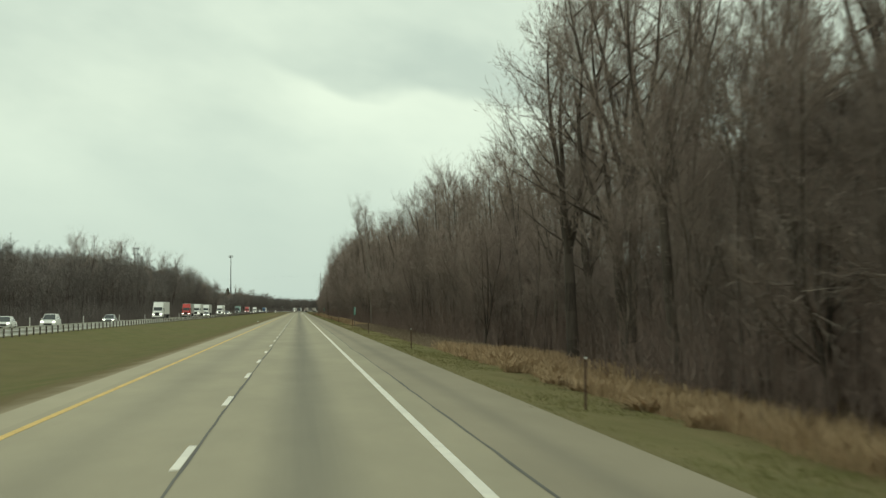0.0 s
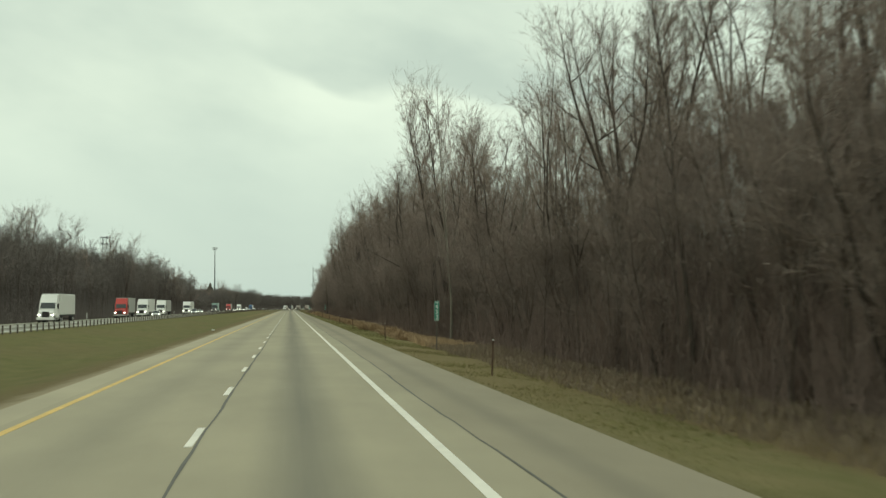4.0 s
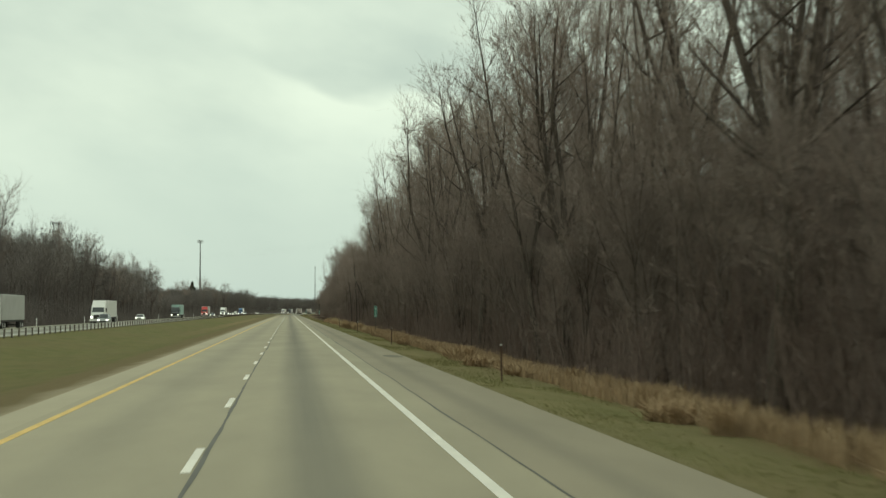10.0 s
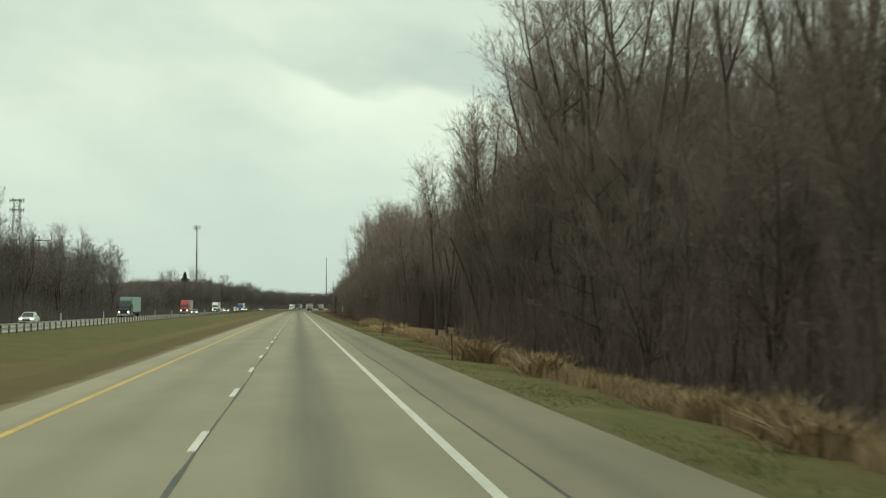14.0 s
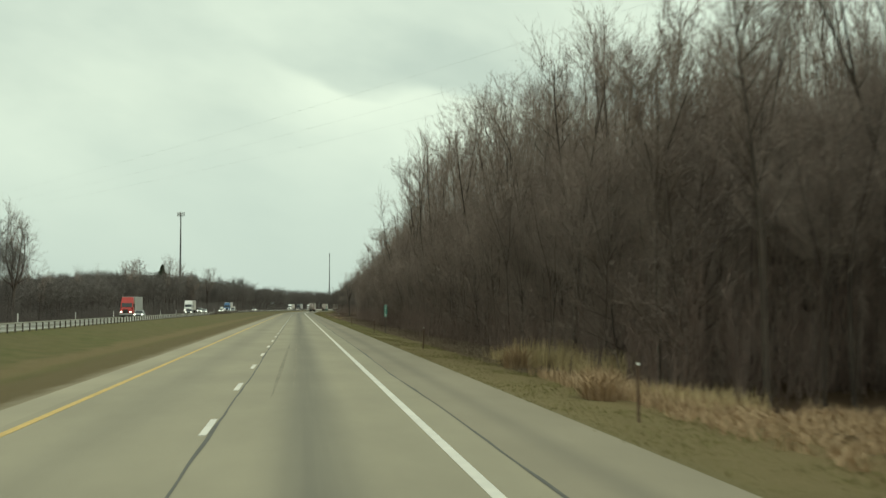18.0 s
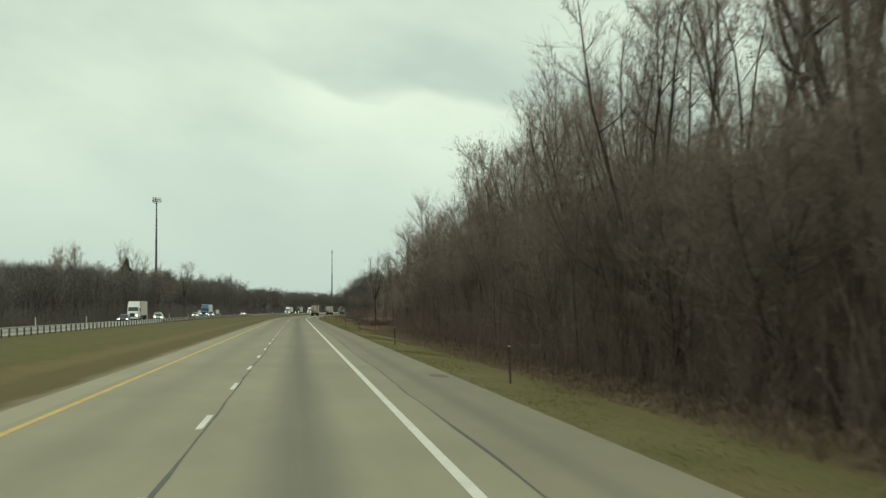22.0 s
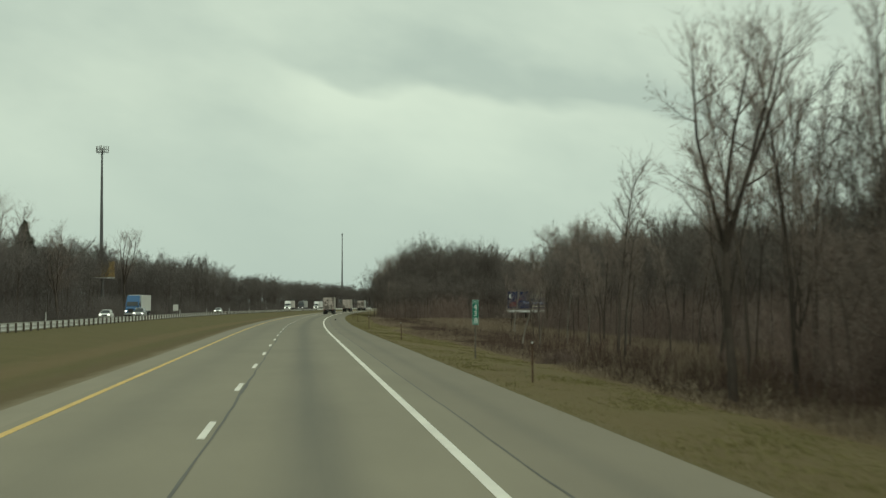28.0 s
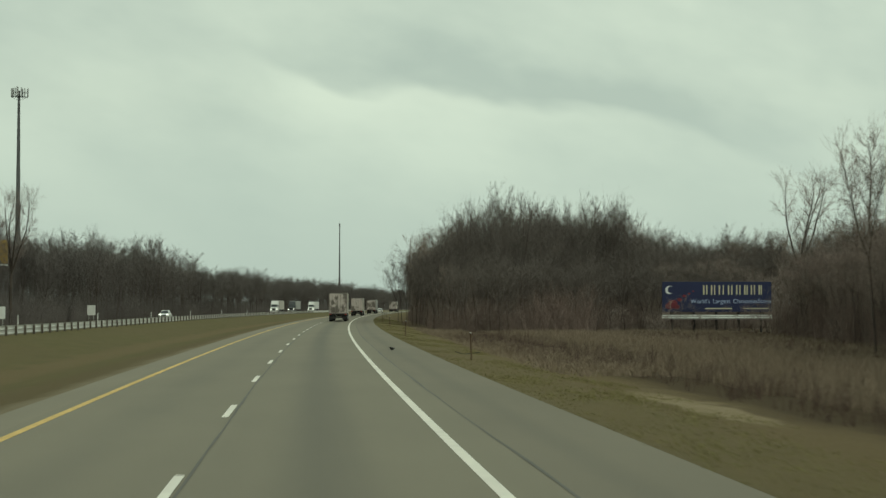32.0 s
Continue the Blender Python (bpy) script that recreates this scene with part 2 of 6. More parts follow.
def ground_mat():
    """Grass verge: mown green by the shoulders, brown strips, tan dead grass farther off, leaf litter under the woods."""
    m, n, l, b = new_mat("verge_grass")
    vec, lat, sta = uv_parts(n, l)
    fine = noise_node(n, l, vec, 6.0, 8.0, 0.75)
    mid = noise_node(n, l, vec, 0.7, 5.0, 0.6, (1.0, 0.35, 1.0))
    wide = noise_node(n, l, vec, 0.06, 4.0, 0.6, (1.5, 0.5, 1.0))
    wob = math_node(n, l, "ADD", lat, range_node(n, l, mid, 0.2, 0.8, -1.1, 1.1))
    green = mix_rgb(n, l, range_node(n, l, mid, 0.3, 0.7), (0.112, 0.112, 0.042), (0.16, 0.143, 0.062))
    tan = mix_rgb(n, l, range_node(n, l, fine, 0.3, 0.7), (0.16, 0.115, 0.058), (0.265, 0.195, 0.105))
    dirt = mix_rgb(n, l, range_node(n, l, fine, 0.3, 0.7), (0.125, 0.09, 0.048), (0.205, 0.155, 0.085))
    litter = mix_rgb(n, l, range_node(n, l, fine, 0.3, 0.7), (0.05, 0.034, 0.022), (0.11, 0.07, 0.04))
    # late in the drive the verge turns from green to straw
    dry = range_node(n, l, sta, 930.0, 1180.0, 0.0, 0.65)
    spell = range_node(n, l, math_node(n, l, "ABSOLUTE", math_node(n, l, "SUBTRACT", sta, 760.0)), 60.0, 110.0, 0.6, 0.0)
    lush = mix_rgb(n, l, range_node(n, l, mid, 0.3, 0.7), (0.165, 0.16, 0.067), (0.25, 0.218, 0.11))
    turn = noise_node(n, l, vec, 0.02, 3.0, 0.6, (2.0, 1.0, 1.0))
    lush = mix_rgb(n, l, range_node(n, l, turn, 0.4, 0.68, 0.0, 0.65), lush, tan)
    parched = range_node(n, l, math_node(n, l, "ABSOLUTE", math_node(n, l, "SUBTRACT", sta, 228.0)), 25.0, 55.0, 0.6, 0.0)
    lush = mix_rgb(n, l, math_node(n, l, "MAXIMUM", math_node(n, l, "MAXIMUM", dry, spell), parched), lush, tan)
    moss = mix_rgb(n, l, math_node(n, l, "MULTIPLY", range_node(n, l, wide, 0.42, 0.62), 0.35), green, dirt)
    green = mix_rgb(n, l, dry, green, tan)
    patch = range_node(n, l, wide, 0.42, 0.62)
    green = mix_rgb(n, l, math_node(n, l, "MULTIPLY", patch, 0.45), green, dirt)
    # left: dirt and brown strip beside the shoulder, then the green median, brown in the ditch
    inner = math_node(n, l, "ADD", wob, math_node(n, l, "SUBTRACT", range_node(n, l, sta, 150.0, 800.0, 0.0, 3.4), range_node(n, l, sta, 960.0, 1130.0, 0.0, 2.2)))
    band = range_node(n, l, math_node(n, l, "ABSOLUTE", math_node(n, l, "ADD", wob, 13.6)), 0.6, 2.0, 0.75, 0.0)
    left = mix_rgb(n, l, range_node(n, l, sta, 820.0, 1120.0, 0.0, 0.25), moss, tan)
    left = mix_rgb(n, l, math_node(n, l, "MULTIPLY", band, range_node(n, l, sta, 500.0, 800.0)), left, tan)
    left = mix_rgb(n, l, range_node(n, l, inner, -9.0, -7.4, 0.0, 0.7), left, dirt)
    left = mix_rgb(n, l, range_node(n, l, math_node(n, l, "ADD", lat, range_node(n, l, mid, 0.3, 0.7, -0.35, 0.35)), -7.4, -6.5), left, (0.29, 0.245, 0.165))
    left = mix_rgb(n, l, range_node(n, l, lat, -6.5, -6.2), left, (0.36, 0.31, 0.215))
    right = mix_rgb(n, l, range_node(n, l, lat, 5.4, 5.9), (0.20, 0.17, 0.09), lush)
    # the mown strip is wider where the woods give way to the meadow
    wider = range_node(n, l, math_node(n, l, "ABSOLUTE", math_node(n, l, "SUBTRACT", sta, 1165.0)), 50.0, 75.0, 3.0, 0.0)
    right = mix_rgb(n, l, range_node(n, l, math_node(n, l, "SUBTRACT", wob, wider), 8.3, 10.0), right, tan)
    right = mix_rgb(n, l, range_node(n, l, wob, 12.5, 15.0), right, litter)
    side = math_node(n, l, "GREATER_THAN", lat, 0.0)
    col = mix_rgb(n, l, side, left, right)
    far = math_node(n, l, "LESS_THAN", wob, -38.5)
    col = mix_rgb(n, l, far, col, tan)
    # dimmer light towards the bend, painted into the ground colour
    baked_dim = math_node(n, l, "MULTIPLY", range_node(n, l, sta, 900.0, 1240.0), range_node(n, l, lat, -1.0, 1.0, 0.36, 0.45))
    col = mix_rgb(n, l, baked_dim, col, (0.08, 0.065, 0.039))
    col = mix_rgb(n, l, range_node(n, l, wob, -50.0, -46.0, 1.0, 0.0), col, litter)
    # a bare sandy patch at the corner of the field
    du = math_node(n, l, "DIVIDE", math_node(n, l, "SUBTRACT", wob, 11.6), 1.7)
    dv = math_node(n, l, "DIVIDE", math_node(n, l, "SUBTRACT", sta, 1295.0), 9.0)
    near = math_node(n, l, "ADD", math_node(n, l, "MULTIPLY", du, du), math_node(n, l, "MULTIPLY", dv, dv))
    col = mix_rgb(n, l, range_node(n, l, near, 0.3, 1.0, 0.6, 0.0), col, (0.34, 0.275, 0.18))
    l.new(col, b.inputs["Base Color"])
    b.inputs["Roughness"].default_value = 0.95
    b.inputs["Specular IOR Level"].default_value = 0.1
    bp = n.new("ShaderNodeBump"); bp.inputs["Strength"].default_value, bp.inputs["Distance"].default_value = 0.9, 0.06
    l.new(fine, bp.inputs["Height"]); l.new(bp.outputs[0], b.inputs["Normal"])
    return m


def bark_mat(name, dark, light, scale=1.0):
    """Bark: upright furrows and paler lichen patches, each plant a little different."""
    m, n, l, b = new_mat(name)
    tc = n.new("ShaderNodeTexCoord")
    furrow = noise_node(n, l, tc.outputs["Object"], 9.0 * scale, 5.0, 0.65, (1.0, 1.0, 0.12))
    patch = noise_node(n, l, tc.outputs["Object"], 0.6 * scale, 4.0, 0.6)
    geo = n.new("ShaderNodeNewGeometry")
    s = math_node(n, l, "ADD", furrow, math_node(n, l, "MULTIPLY", geo.outputs["Random Per Island"], 0.25))
    s = math_node(n, l, "ADD", s, math_node(n, l, "MULTIPLY", patch, 0.5))
    info = n.new("ShaderNodeObjectInfo")
    s = math_node(n, l, "ADD", s, math_node(n, l, "MULTIPLY", info.outputs["Random"], 0.3))
    col = mix_rgb(n, l, range_node(n, l, s, 0.65, 1.35), dark, light)
    l.new(col, b.inputs["Base Color"])
    b.inputs["Roughness"].default_value = 0.95
    b.inputs["Specular IOR Level"].default_value = 0.15
    return m


def blade_mat(name, dark, light):
    m, n, l, b = new_mat(name)
    geo = n.new("ShaderNodeNewGeometry")
    tc = n.new("ShaderNodeTexCoord")
    patch = noise_node(n, l, tc.outputs["Object"], 0.5, 3.0)
    s = math_node(n, l, "ADD", math_node(n, l, "MULTIPLY", geo.outputs["Random Per Island"], 0.7), math_node(n, l, "MULTIPLY", patch, 0.6))
    l.new(mix_rgb(n, l, range_node(n, l, s, 0.2, 1.1), dark, light), b.inputs["Base Color"])
    b.inputs["Roughness"].default_value = 0.9
    b.inputs["Specular IOR Level"].default_value = 0.15
    return m


CONCRETE = concrete_mat("worn_concrete", (0.35, 0.305, 0.212), ((0.25, 1.0, 0.62), (-3.3, 1.0, 0.22)))
CONCRETE_FAR = concrete_mat("worn_concrete_oncoming", (0.32, 0.30, 0.235), ((-29.3, 0.8, 0.4), (-33.0, 0.8, 0.5)))
SHOULDER = concrete_mat("shoulder_asphalt", (0.30, 0.255, 0.18), ((4.05, 0.5, 0.3),), (0.22, 0.19, 0.13))
SHOULDER_LEFT = concrete_mat("inner_shoulder_gravel", (0.385, 0.335, 0.235), (), (0.32, 0.265, 0.18))
SEALANT = plain("joint_tar", (0.10, 0.093, 0.078), 0.7, var=0.3, scale=3.0)
WHITE_LINE = plain("white_road_paint", (0.78, 0.74, 0.66), 0.7, var=0.16, scale=3.0)
YELLOW_LINE = plain("yellow_road_paint", (0.64, 0.43, 0.13), 0.7, var=0.25, scale=3.0)
GROUND = ground_mat()
BARK = bark_mat("grey_brown_bark", (0.042, 0.034, 0.029), (0.125, 0.102, 0.086))
BARK_PALE = bark_mat("pale_grey_bark", (0.11, 0.098, 0.082), (0.30, 0.27, 0.23))
TWIG = bark_mat("twig_bark", (0.142, 0.113, 0.098), (0.33, 0.266, 0.232))
GREY_TWIG = bark_mat("grey_woods_bark", (0.088, 0.076, 0.069), (0.20, 0.172, 0.155))
# twigs of the far woods, with distance haze put into the bark colour
FAR_TWIG = bark_mat("hazed_twig_bark", (0.105, 0.093, 0.087), (0.21, 0.188, 0.176))
BRUSH = bark_mat("thicket_bark", (0.128, 0.094, 0.080), (0.29, 0.217, 0.188))
FIELD_BRUSH = bark_mat("field_brush_bark", (0.062, 0.042, 0.035), (0.145, 0.099, 0.081))
TALL_GRASS = blade_mat("dead_tall_grass", (0.295, 0.204, 0.127), (0.53, 0.382, 0.238))
MEADOW_GRASS = blade_mat("grey_meadow_grass", (0.165, 0.128, 0.094), (0.31, 0.245, 0.18))
REED = blade_mat("straw_reeds", (0.34, 0.26, 0.14), (0.58, 0.46, 0.27))
STRAW_GRASS = blade_mat("dry_verge_blades", (0.148, 0.138, 0.057), (0.265, 0.232, 0.108))
SHORT_GRASS = blade_mat("verge_blades", (0.165, 0.162, 0.066), (0.27, 0.243, 0.115))
CONIFER = blade_mat("conifer_needles", (0.026, 0.034, 0.02), (0.07, 0.082, 0.048))
GALV = plain("galvanised_steel", (0.62, 0.62, 0.59), 0.55, 0.1, 0.15, 2.0)
WOOD_POST = plain("weathered_timber", (0.10, 0.08, 0.06), 0.9, var=0.3, scale=5.0)
POLE_GREY = plain("grey_tower_steel", (0.115, 0.118, 0.12), 0.6, 0.3, 0.12, 1.0)
SIGN_GREEN = plain("green_sign_sheeting", (0.005, 0.175, 0.12), 0.45, var=0.12, scale=8.0)
SIGN_WHITE = plain("white_sign_sheeting", (0.75, 0.77, 0.74), 0.45, var=0.06, scale=8.0)
RUST = plain("rusty_post_steel", (0.12, 0.075, 0.05), 0.8, 0.3, 0.3, 9.0)


# ---- mesh helpers ----
def mesh_of(name, verts, faces, mat, smooth=False, uv=None):
    me = bpy.data.meshes.new(name)
    verts, faces = np.asarray(verts, np.float32), np.asarray(faces, np.int32)
    k = faces.shape[1]
    me.vertices.add(len(verts))
    me.vertices.foreach_set("co", verts.ravel())
    me.loops.add(faces.size)
    me.loops.foreach_set("vertex_index", faces.ravel())
    me.polygons.add(len(faces))
    me.polygons.foreach_set("loop_start", np.arange(0, faces.size, k, dtype=np.int32))
    me.polygons.foreach_set("use_smooth", np.full(len(faces), smooth))
    if uv is not None:
        layer = me.uv_layers.new(name="UVMap")
        layer.data.foreach_set("uv", np.asarray(uv, np.float32)[faces.ravel()].ravel())
    me.materials.append(mat)
    me.update(calc_edges=True)
    return me


def put(ob, parent=None, m=None):
    if parent is not None:
        ob.parent = parent
    if m is not None:
        ob.matrix_basis = m
    return ob


def part(name, bm, material, parent, label=""):
    """Links a bmesh as one mesh object under a thing or a part."""
    me = bpy.data.meshes.new(name)
    for f in bm.faces:
        f.smooth = False
    bm.to_mesh(me)
    bm.free()
    me.materials.append(material)
    ob = put(new(name, me), parent)
    return tagged(ob, label) if label else ob


def thing(name, m, label, category, group="", kind=""):
    ob = new(name)
    ob.matrix_basis = m
    ob.empty_display_size = 0.3
    return tagged(ob, label, category, group, kind)


def box(bm, cx, cy, cz, sx, sy, sz, bevel=0.0, top=(1.0, 1.0), shift=(0.0, 0.0)):
    """A box by its middle and sizes; top: how far its upper face is drawn in; shift: how far it is moved."""
    made = bmesh.ops.create_cube(bm, size=1.0)["verts"]
    for v in made:
        up = v.co.z > 0
        kx, ky = top if up else (1.0, 1.0)
        v.co = Vector((cx + v.co.x * sx * kx + (shift[0] if up else 0), cy + v.co.y * sy * ky + (shift[1] if up else 0), cz + v.co.z * sz))
    if bevel:
        edges = list({e for v in made for e in v.link_edges})
        bmesh.ops.bevel(bm, geom=edges, offset=bevel, segments=2, affect="EDGES", profile=0.5)
    return bm


def cyl(bm, a, b, r0, r1=None, sides=12, caps=True):
    a, b = Vector(a), Vector(b)
    d = b - a
    m = Matrix.Translation((a + b) / 2) @ d.to_track_quat("Z", "Y").to_matrix().to_4x4()
    bmesh.ops.create_cone(bm, cap_ends=caps, segments=sides, radius1=r0, radius2=r0 if r1 is None else r1, depth=d.length, matrix=m)
    return bm


def tubes(p0, p1, r0, r1, sides):
    """Vertices and faces of open tapered tubes, all at once."""
    p0, p1 = np.asarray(p0, float), np.asarray(p1, float)
    d = p1 - p0
    d /= np.linalg.norm(d, axis=1, keepdims=True) + 1e-9
    ref = np.where(np.abs(d[:, 2:3]) > 0.9, [[1.0, 0, 0]], [[0, 0, 1.0]])
    u = np.cross(d, ref)
    u /= np.linalg.norm(u, axis=1, keepdims=True) + 1e-9
    w = np.cross(d, u)
    a = np.arange(sides) * 2 * np.pi / sides
    ring = u[:, None] * np.cos(a)[None, :, None] + w[:, None] * np.sin(a)[None, :, None]
    lo = p0[:, None] + ring * np.asarray(r0)[:, None, None]
    hi = p1[:, None] + ring * np.asarray(r1)[:, None, None]
    v = np.concatenate([lo, hi], 1).reshape(-1, 3)
    k = np.arange(sides)
    q = np.stack([k, (k + 1) % sides, sides + (k + 1) % sides, sides + k], 1)
    f = (np.arange(len(p0))[:, None, None] * 2 * sides + q[None]).reshape(-1, 4)
    return v, f


def joined(pieces):
    vs, fs, n = [], [], 0
    for v, f in pieces:
        vs.append(v); fs.append(f + n); n += len(v)
    return np.concatenate(vs), np.concatenate(fs)


# ---- ground and roads ----
def strip(name, lats, zs, mat, y0, y1, step, parent=None, thick=0.0):
    """A ribbon along the road: cross-section lats, zs from y0 to y1, with a skirt where it has thickness."""
    lats, zs = list(lats), list(zs)
    if thick:
        lats, zs = [lats[0]] + lats + [lats[-1]], [zs[0] - thick] + zs + [zs[-1] - thick]
    ys = np.linspace(y0, y1, max(2, int(round((y1 - y0) / step)) + 1))
    bx = np.array([bend(y) for y in ys])
    L, Z = np.array(lats), np.array(zs)
    v = np.stack([L[None] + bx[:, None], np.repeat(ys[:, None], len(L), 1), np.repeat(Z[None], len(ys), 0)], -1)
    uv = np.stack([np.repeat(L[None], len(ys), 0), np.repeat(ys[:, None], len(L), 1)], -1).reshape(-1, 2)
    n = len(L)
    i, j = np.meshgrid(np.arange(len(ys) - 1), np.arange(n - 1), indexing="ij")
    a = (i * n + j).ravel()
    f = np.stack([a, a + 1, a + n + 1, a + n], 1)
    return put(new(name, mesh_of(name, v.reshape(-1, 3), f, mat, uv=uv)), parent)


def build_ground():
    lats = np.array([p[0] for p in PROFILE], float)
    zs = np.array([p[1] for p in PROFILE], float)
    ys = np.concatenate([np.arange(-3000, -150, 300.0), np.arange(-150, 2100, 5.0), np.arange(2100, 5600, 100.0)])
    rng = np.random.default_rng(3)
    bx = np.array([bend(y) for y in ys])
    v = np.stack([lats[None] + bx[:, None], np.repeat(ys[:, None], len(lats), 1), np.repeat(zs[None], len(ys), 0)], -1)
    loose = ((lats > 6.5) & (lats < 100)) | ((lats < -7) & (lats > -23)) | (lats < -41)
    v[:, :, 2] += rng.normal(0, 0.04, v.shape[:2]) * loose[None]
    uv = np.stack([np.repeat(lats[None], len(ys), 0), np.repeat(ys[:, None], len(lats), 1)], -1).reshape(-1, 2)
    n = len(lats)
    i, j = np.meshgrid(np.arange(len(ys) - 1), np.arange(n - 1), indexing="ij")
    a = (i * n + j).ravel()
    f = np.stack([a, a + 1, a + n + 1, a + n], 1)
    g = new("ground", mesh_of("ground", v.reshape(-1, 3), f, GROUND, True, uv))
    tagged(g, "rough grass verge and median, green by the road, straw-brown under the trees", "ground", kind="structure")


build_ground()
road = tagged(strip("road", (-5.35, -3.3, -1.4, 0.3, 3.1), (-0.03, -0.012, 0.0, 0.0, -0.012), CONCRETE, Y0, Y1, 10, thick=0.2),
              "worn grey-tan concrete carriageway with a dark oil strip", "road", kind="structure")
strip("shoulder", (3.104, 5.45), (-0.014, -0.05), SHOULDER, Y0, Y1, 10, road, 0.15)
strip("shoulder", (-6.25, -5.354), (-0.05, -0.032), SHOULDER_LEFT, Y0, Y1, 10, road, 0.15)
far_road = tagged(strip("oncoming_road", (-37.6, -34.8, -31.1, -27.4, -24.7), (-0.04, 0.0, 0.02, 0.0, -0.04), CONCRETE_FAR, Y0, Y1, 10, thick=0.2),
                  "grey concrete carriageway for oncoming traffic beyond the median", "road", kind="structure")


def lane_z(lat):
    return float(np.interp(lat, (-5.35, -3.3, -1.4, 0.3, 3.1, 5.45), (-0.03, -0.012, 0.0, 0.0, -0.012, -0.05)))


def line(name, lat, w, mat, parent, z=None, label=""):
    z = lane_z(lat) + 0.006 if z is None else z
    return tagged(strip(name, (lat - w / 2, lat + w / 2), (z, z), mat, Y0, Y1, 8, parent, 0.004), label)


line("edge_line", 2.31, 0.17, WHITE_LINE, road, label="solid white painted edge line")
line("edge_line", -5.0, 0.17, YELLOW_LINE, road, label="solid yellow painted edge line")
line("edge_line", -34.9, 0.15, WHITE_LINE, far_road, 0.012)
line("edge_line", -27.3, 0.15, YELLOW_LINE, far_road, 0.012)


def wobbly_seam(name, lat, w, parent, seed, amount):
    """A tarred joint that wanders a little and changes width."""
    rng = np.random.default_rng(seed)
    ys = np.arange(Y0, 1900, 2.0)
    d = np.convolve(rng.normal(0, amount, len(ys) + 8), np.ones(9) / 9, "valid")
    ww = w * (0.55 + 0.9 * np.abs(np.convolve(rng.normal(0, 1, len(ys) + 4), np.ones(5) / 5, "valid")))
    bx = np.array([bend(y) for y in ys])
    z = lane_z(lat) + 0.005
    v = np.concatenate([np.stack([lat + bx + d - ww / 2, ys, np.full(len(ys), z)], 1), np.stack([lat + bx + d + ww / 2, ys, np.full(len(ys), z)], 1)])
    k = np.arange(len(ys) - 1)
    f = np.stack([k, k + len(ys), k + len(ys) + 1, k + 1], 1)
    put(new(name, mesh_of(name, v, f, SEALANT)), parent)


wobbly_seam("tarred_joint", -1.46, 0.06, road, 5, 0.075)
wobbly_seam("tarred_joint", 3.1, 0.055, road, 6, 0.08)

bm_dash = bmesh.new()
box(bm_dash, 0, 0, 0, 0.13, 3.81, 0.006, 0.0)
dash_first = part("lane_dash", bm_dash, WHITE_LINE, road, "white painted lane dash")
DASH_Y = 6.83
dash_first.matrix_basis = pose(*at(-1.585, DASH_Y - 14.48 * 4, 0.008))
for k in range(-3, 160):
    y = DASH_Y + 14.48 * k
    d = new("lane_dash", dash_first.data)
    put(d, road, pose(*at(-1.585, y, 0.008), 0, 0, heading(y)))
for k in range(-2, 150):
    y = 3.0 + 14.48 * k
    put(new("lane_dash", dash_first.data), far_road, pose(*at(-31.1, y, 0.03), 0, 0, heading(y)))


# ---- plants ----
def unit(v):
    return v / (np.linalg.norm(v) + 1e-9)


def units(v):
    return v / (np.linalg.norm(v, axis=1, keepdims=True) + 1e-9)


def sprout(rng, p0, p1, n, lo, hi, short, long, spread, rise):
    """Shoots along each piece of wood, n a piece: where each starts and ends."""
    p0, p1 = np.repeat(p0, n, 0), np.repeat(p1, n, 0)
    d = p1 - p0
    size = np.linalg.norm(d, axis=1, keepdims=True)
    f = rng.uniform(lo, hi, (len(d), 1))
    base = p0 + d * f
    way = units(d / size + rng.normal(0, spread, d.shape) + [0, 0, rise])
    return base, base + way * size * rng.uniform(short, long, (len(d), 1)) * (1.15 - 0.4 * f)


def stem_line(rng, base, way, tall, steps, sway=0.05, rise=0.05):
    pts = [np.asarray(base, float)]
    for _ in range(steps):
        way = unit(way + rng.normal(0, sway, 3) * [1, 1, 0.2] + [0, 0, rise])
        pts.append(pts[-1] + way * tall / steps)
    return np.array(pts)


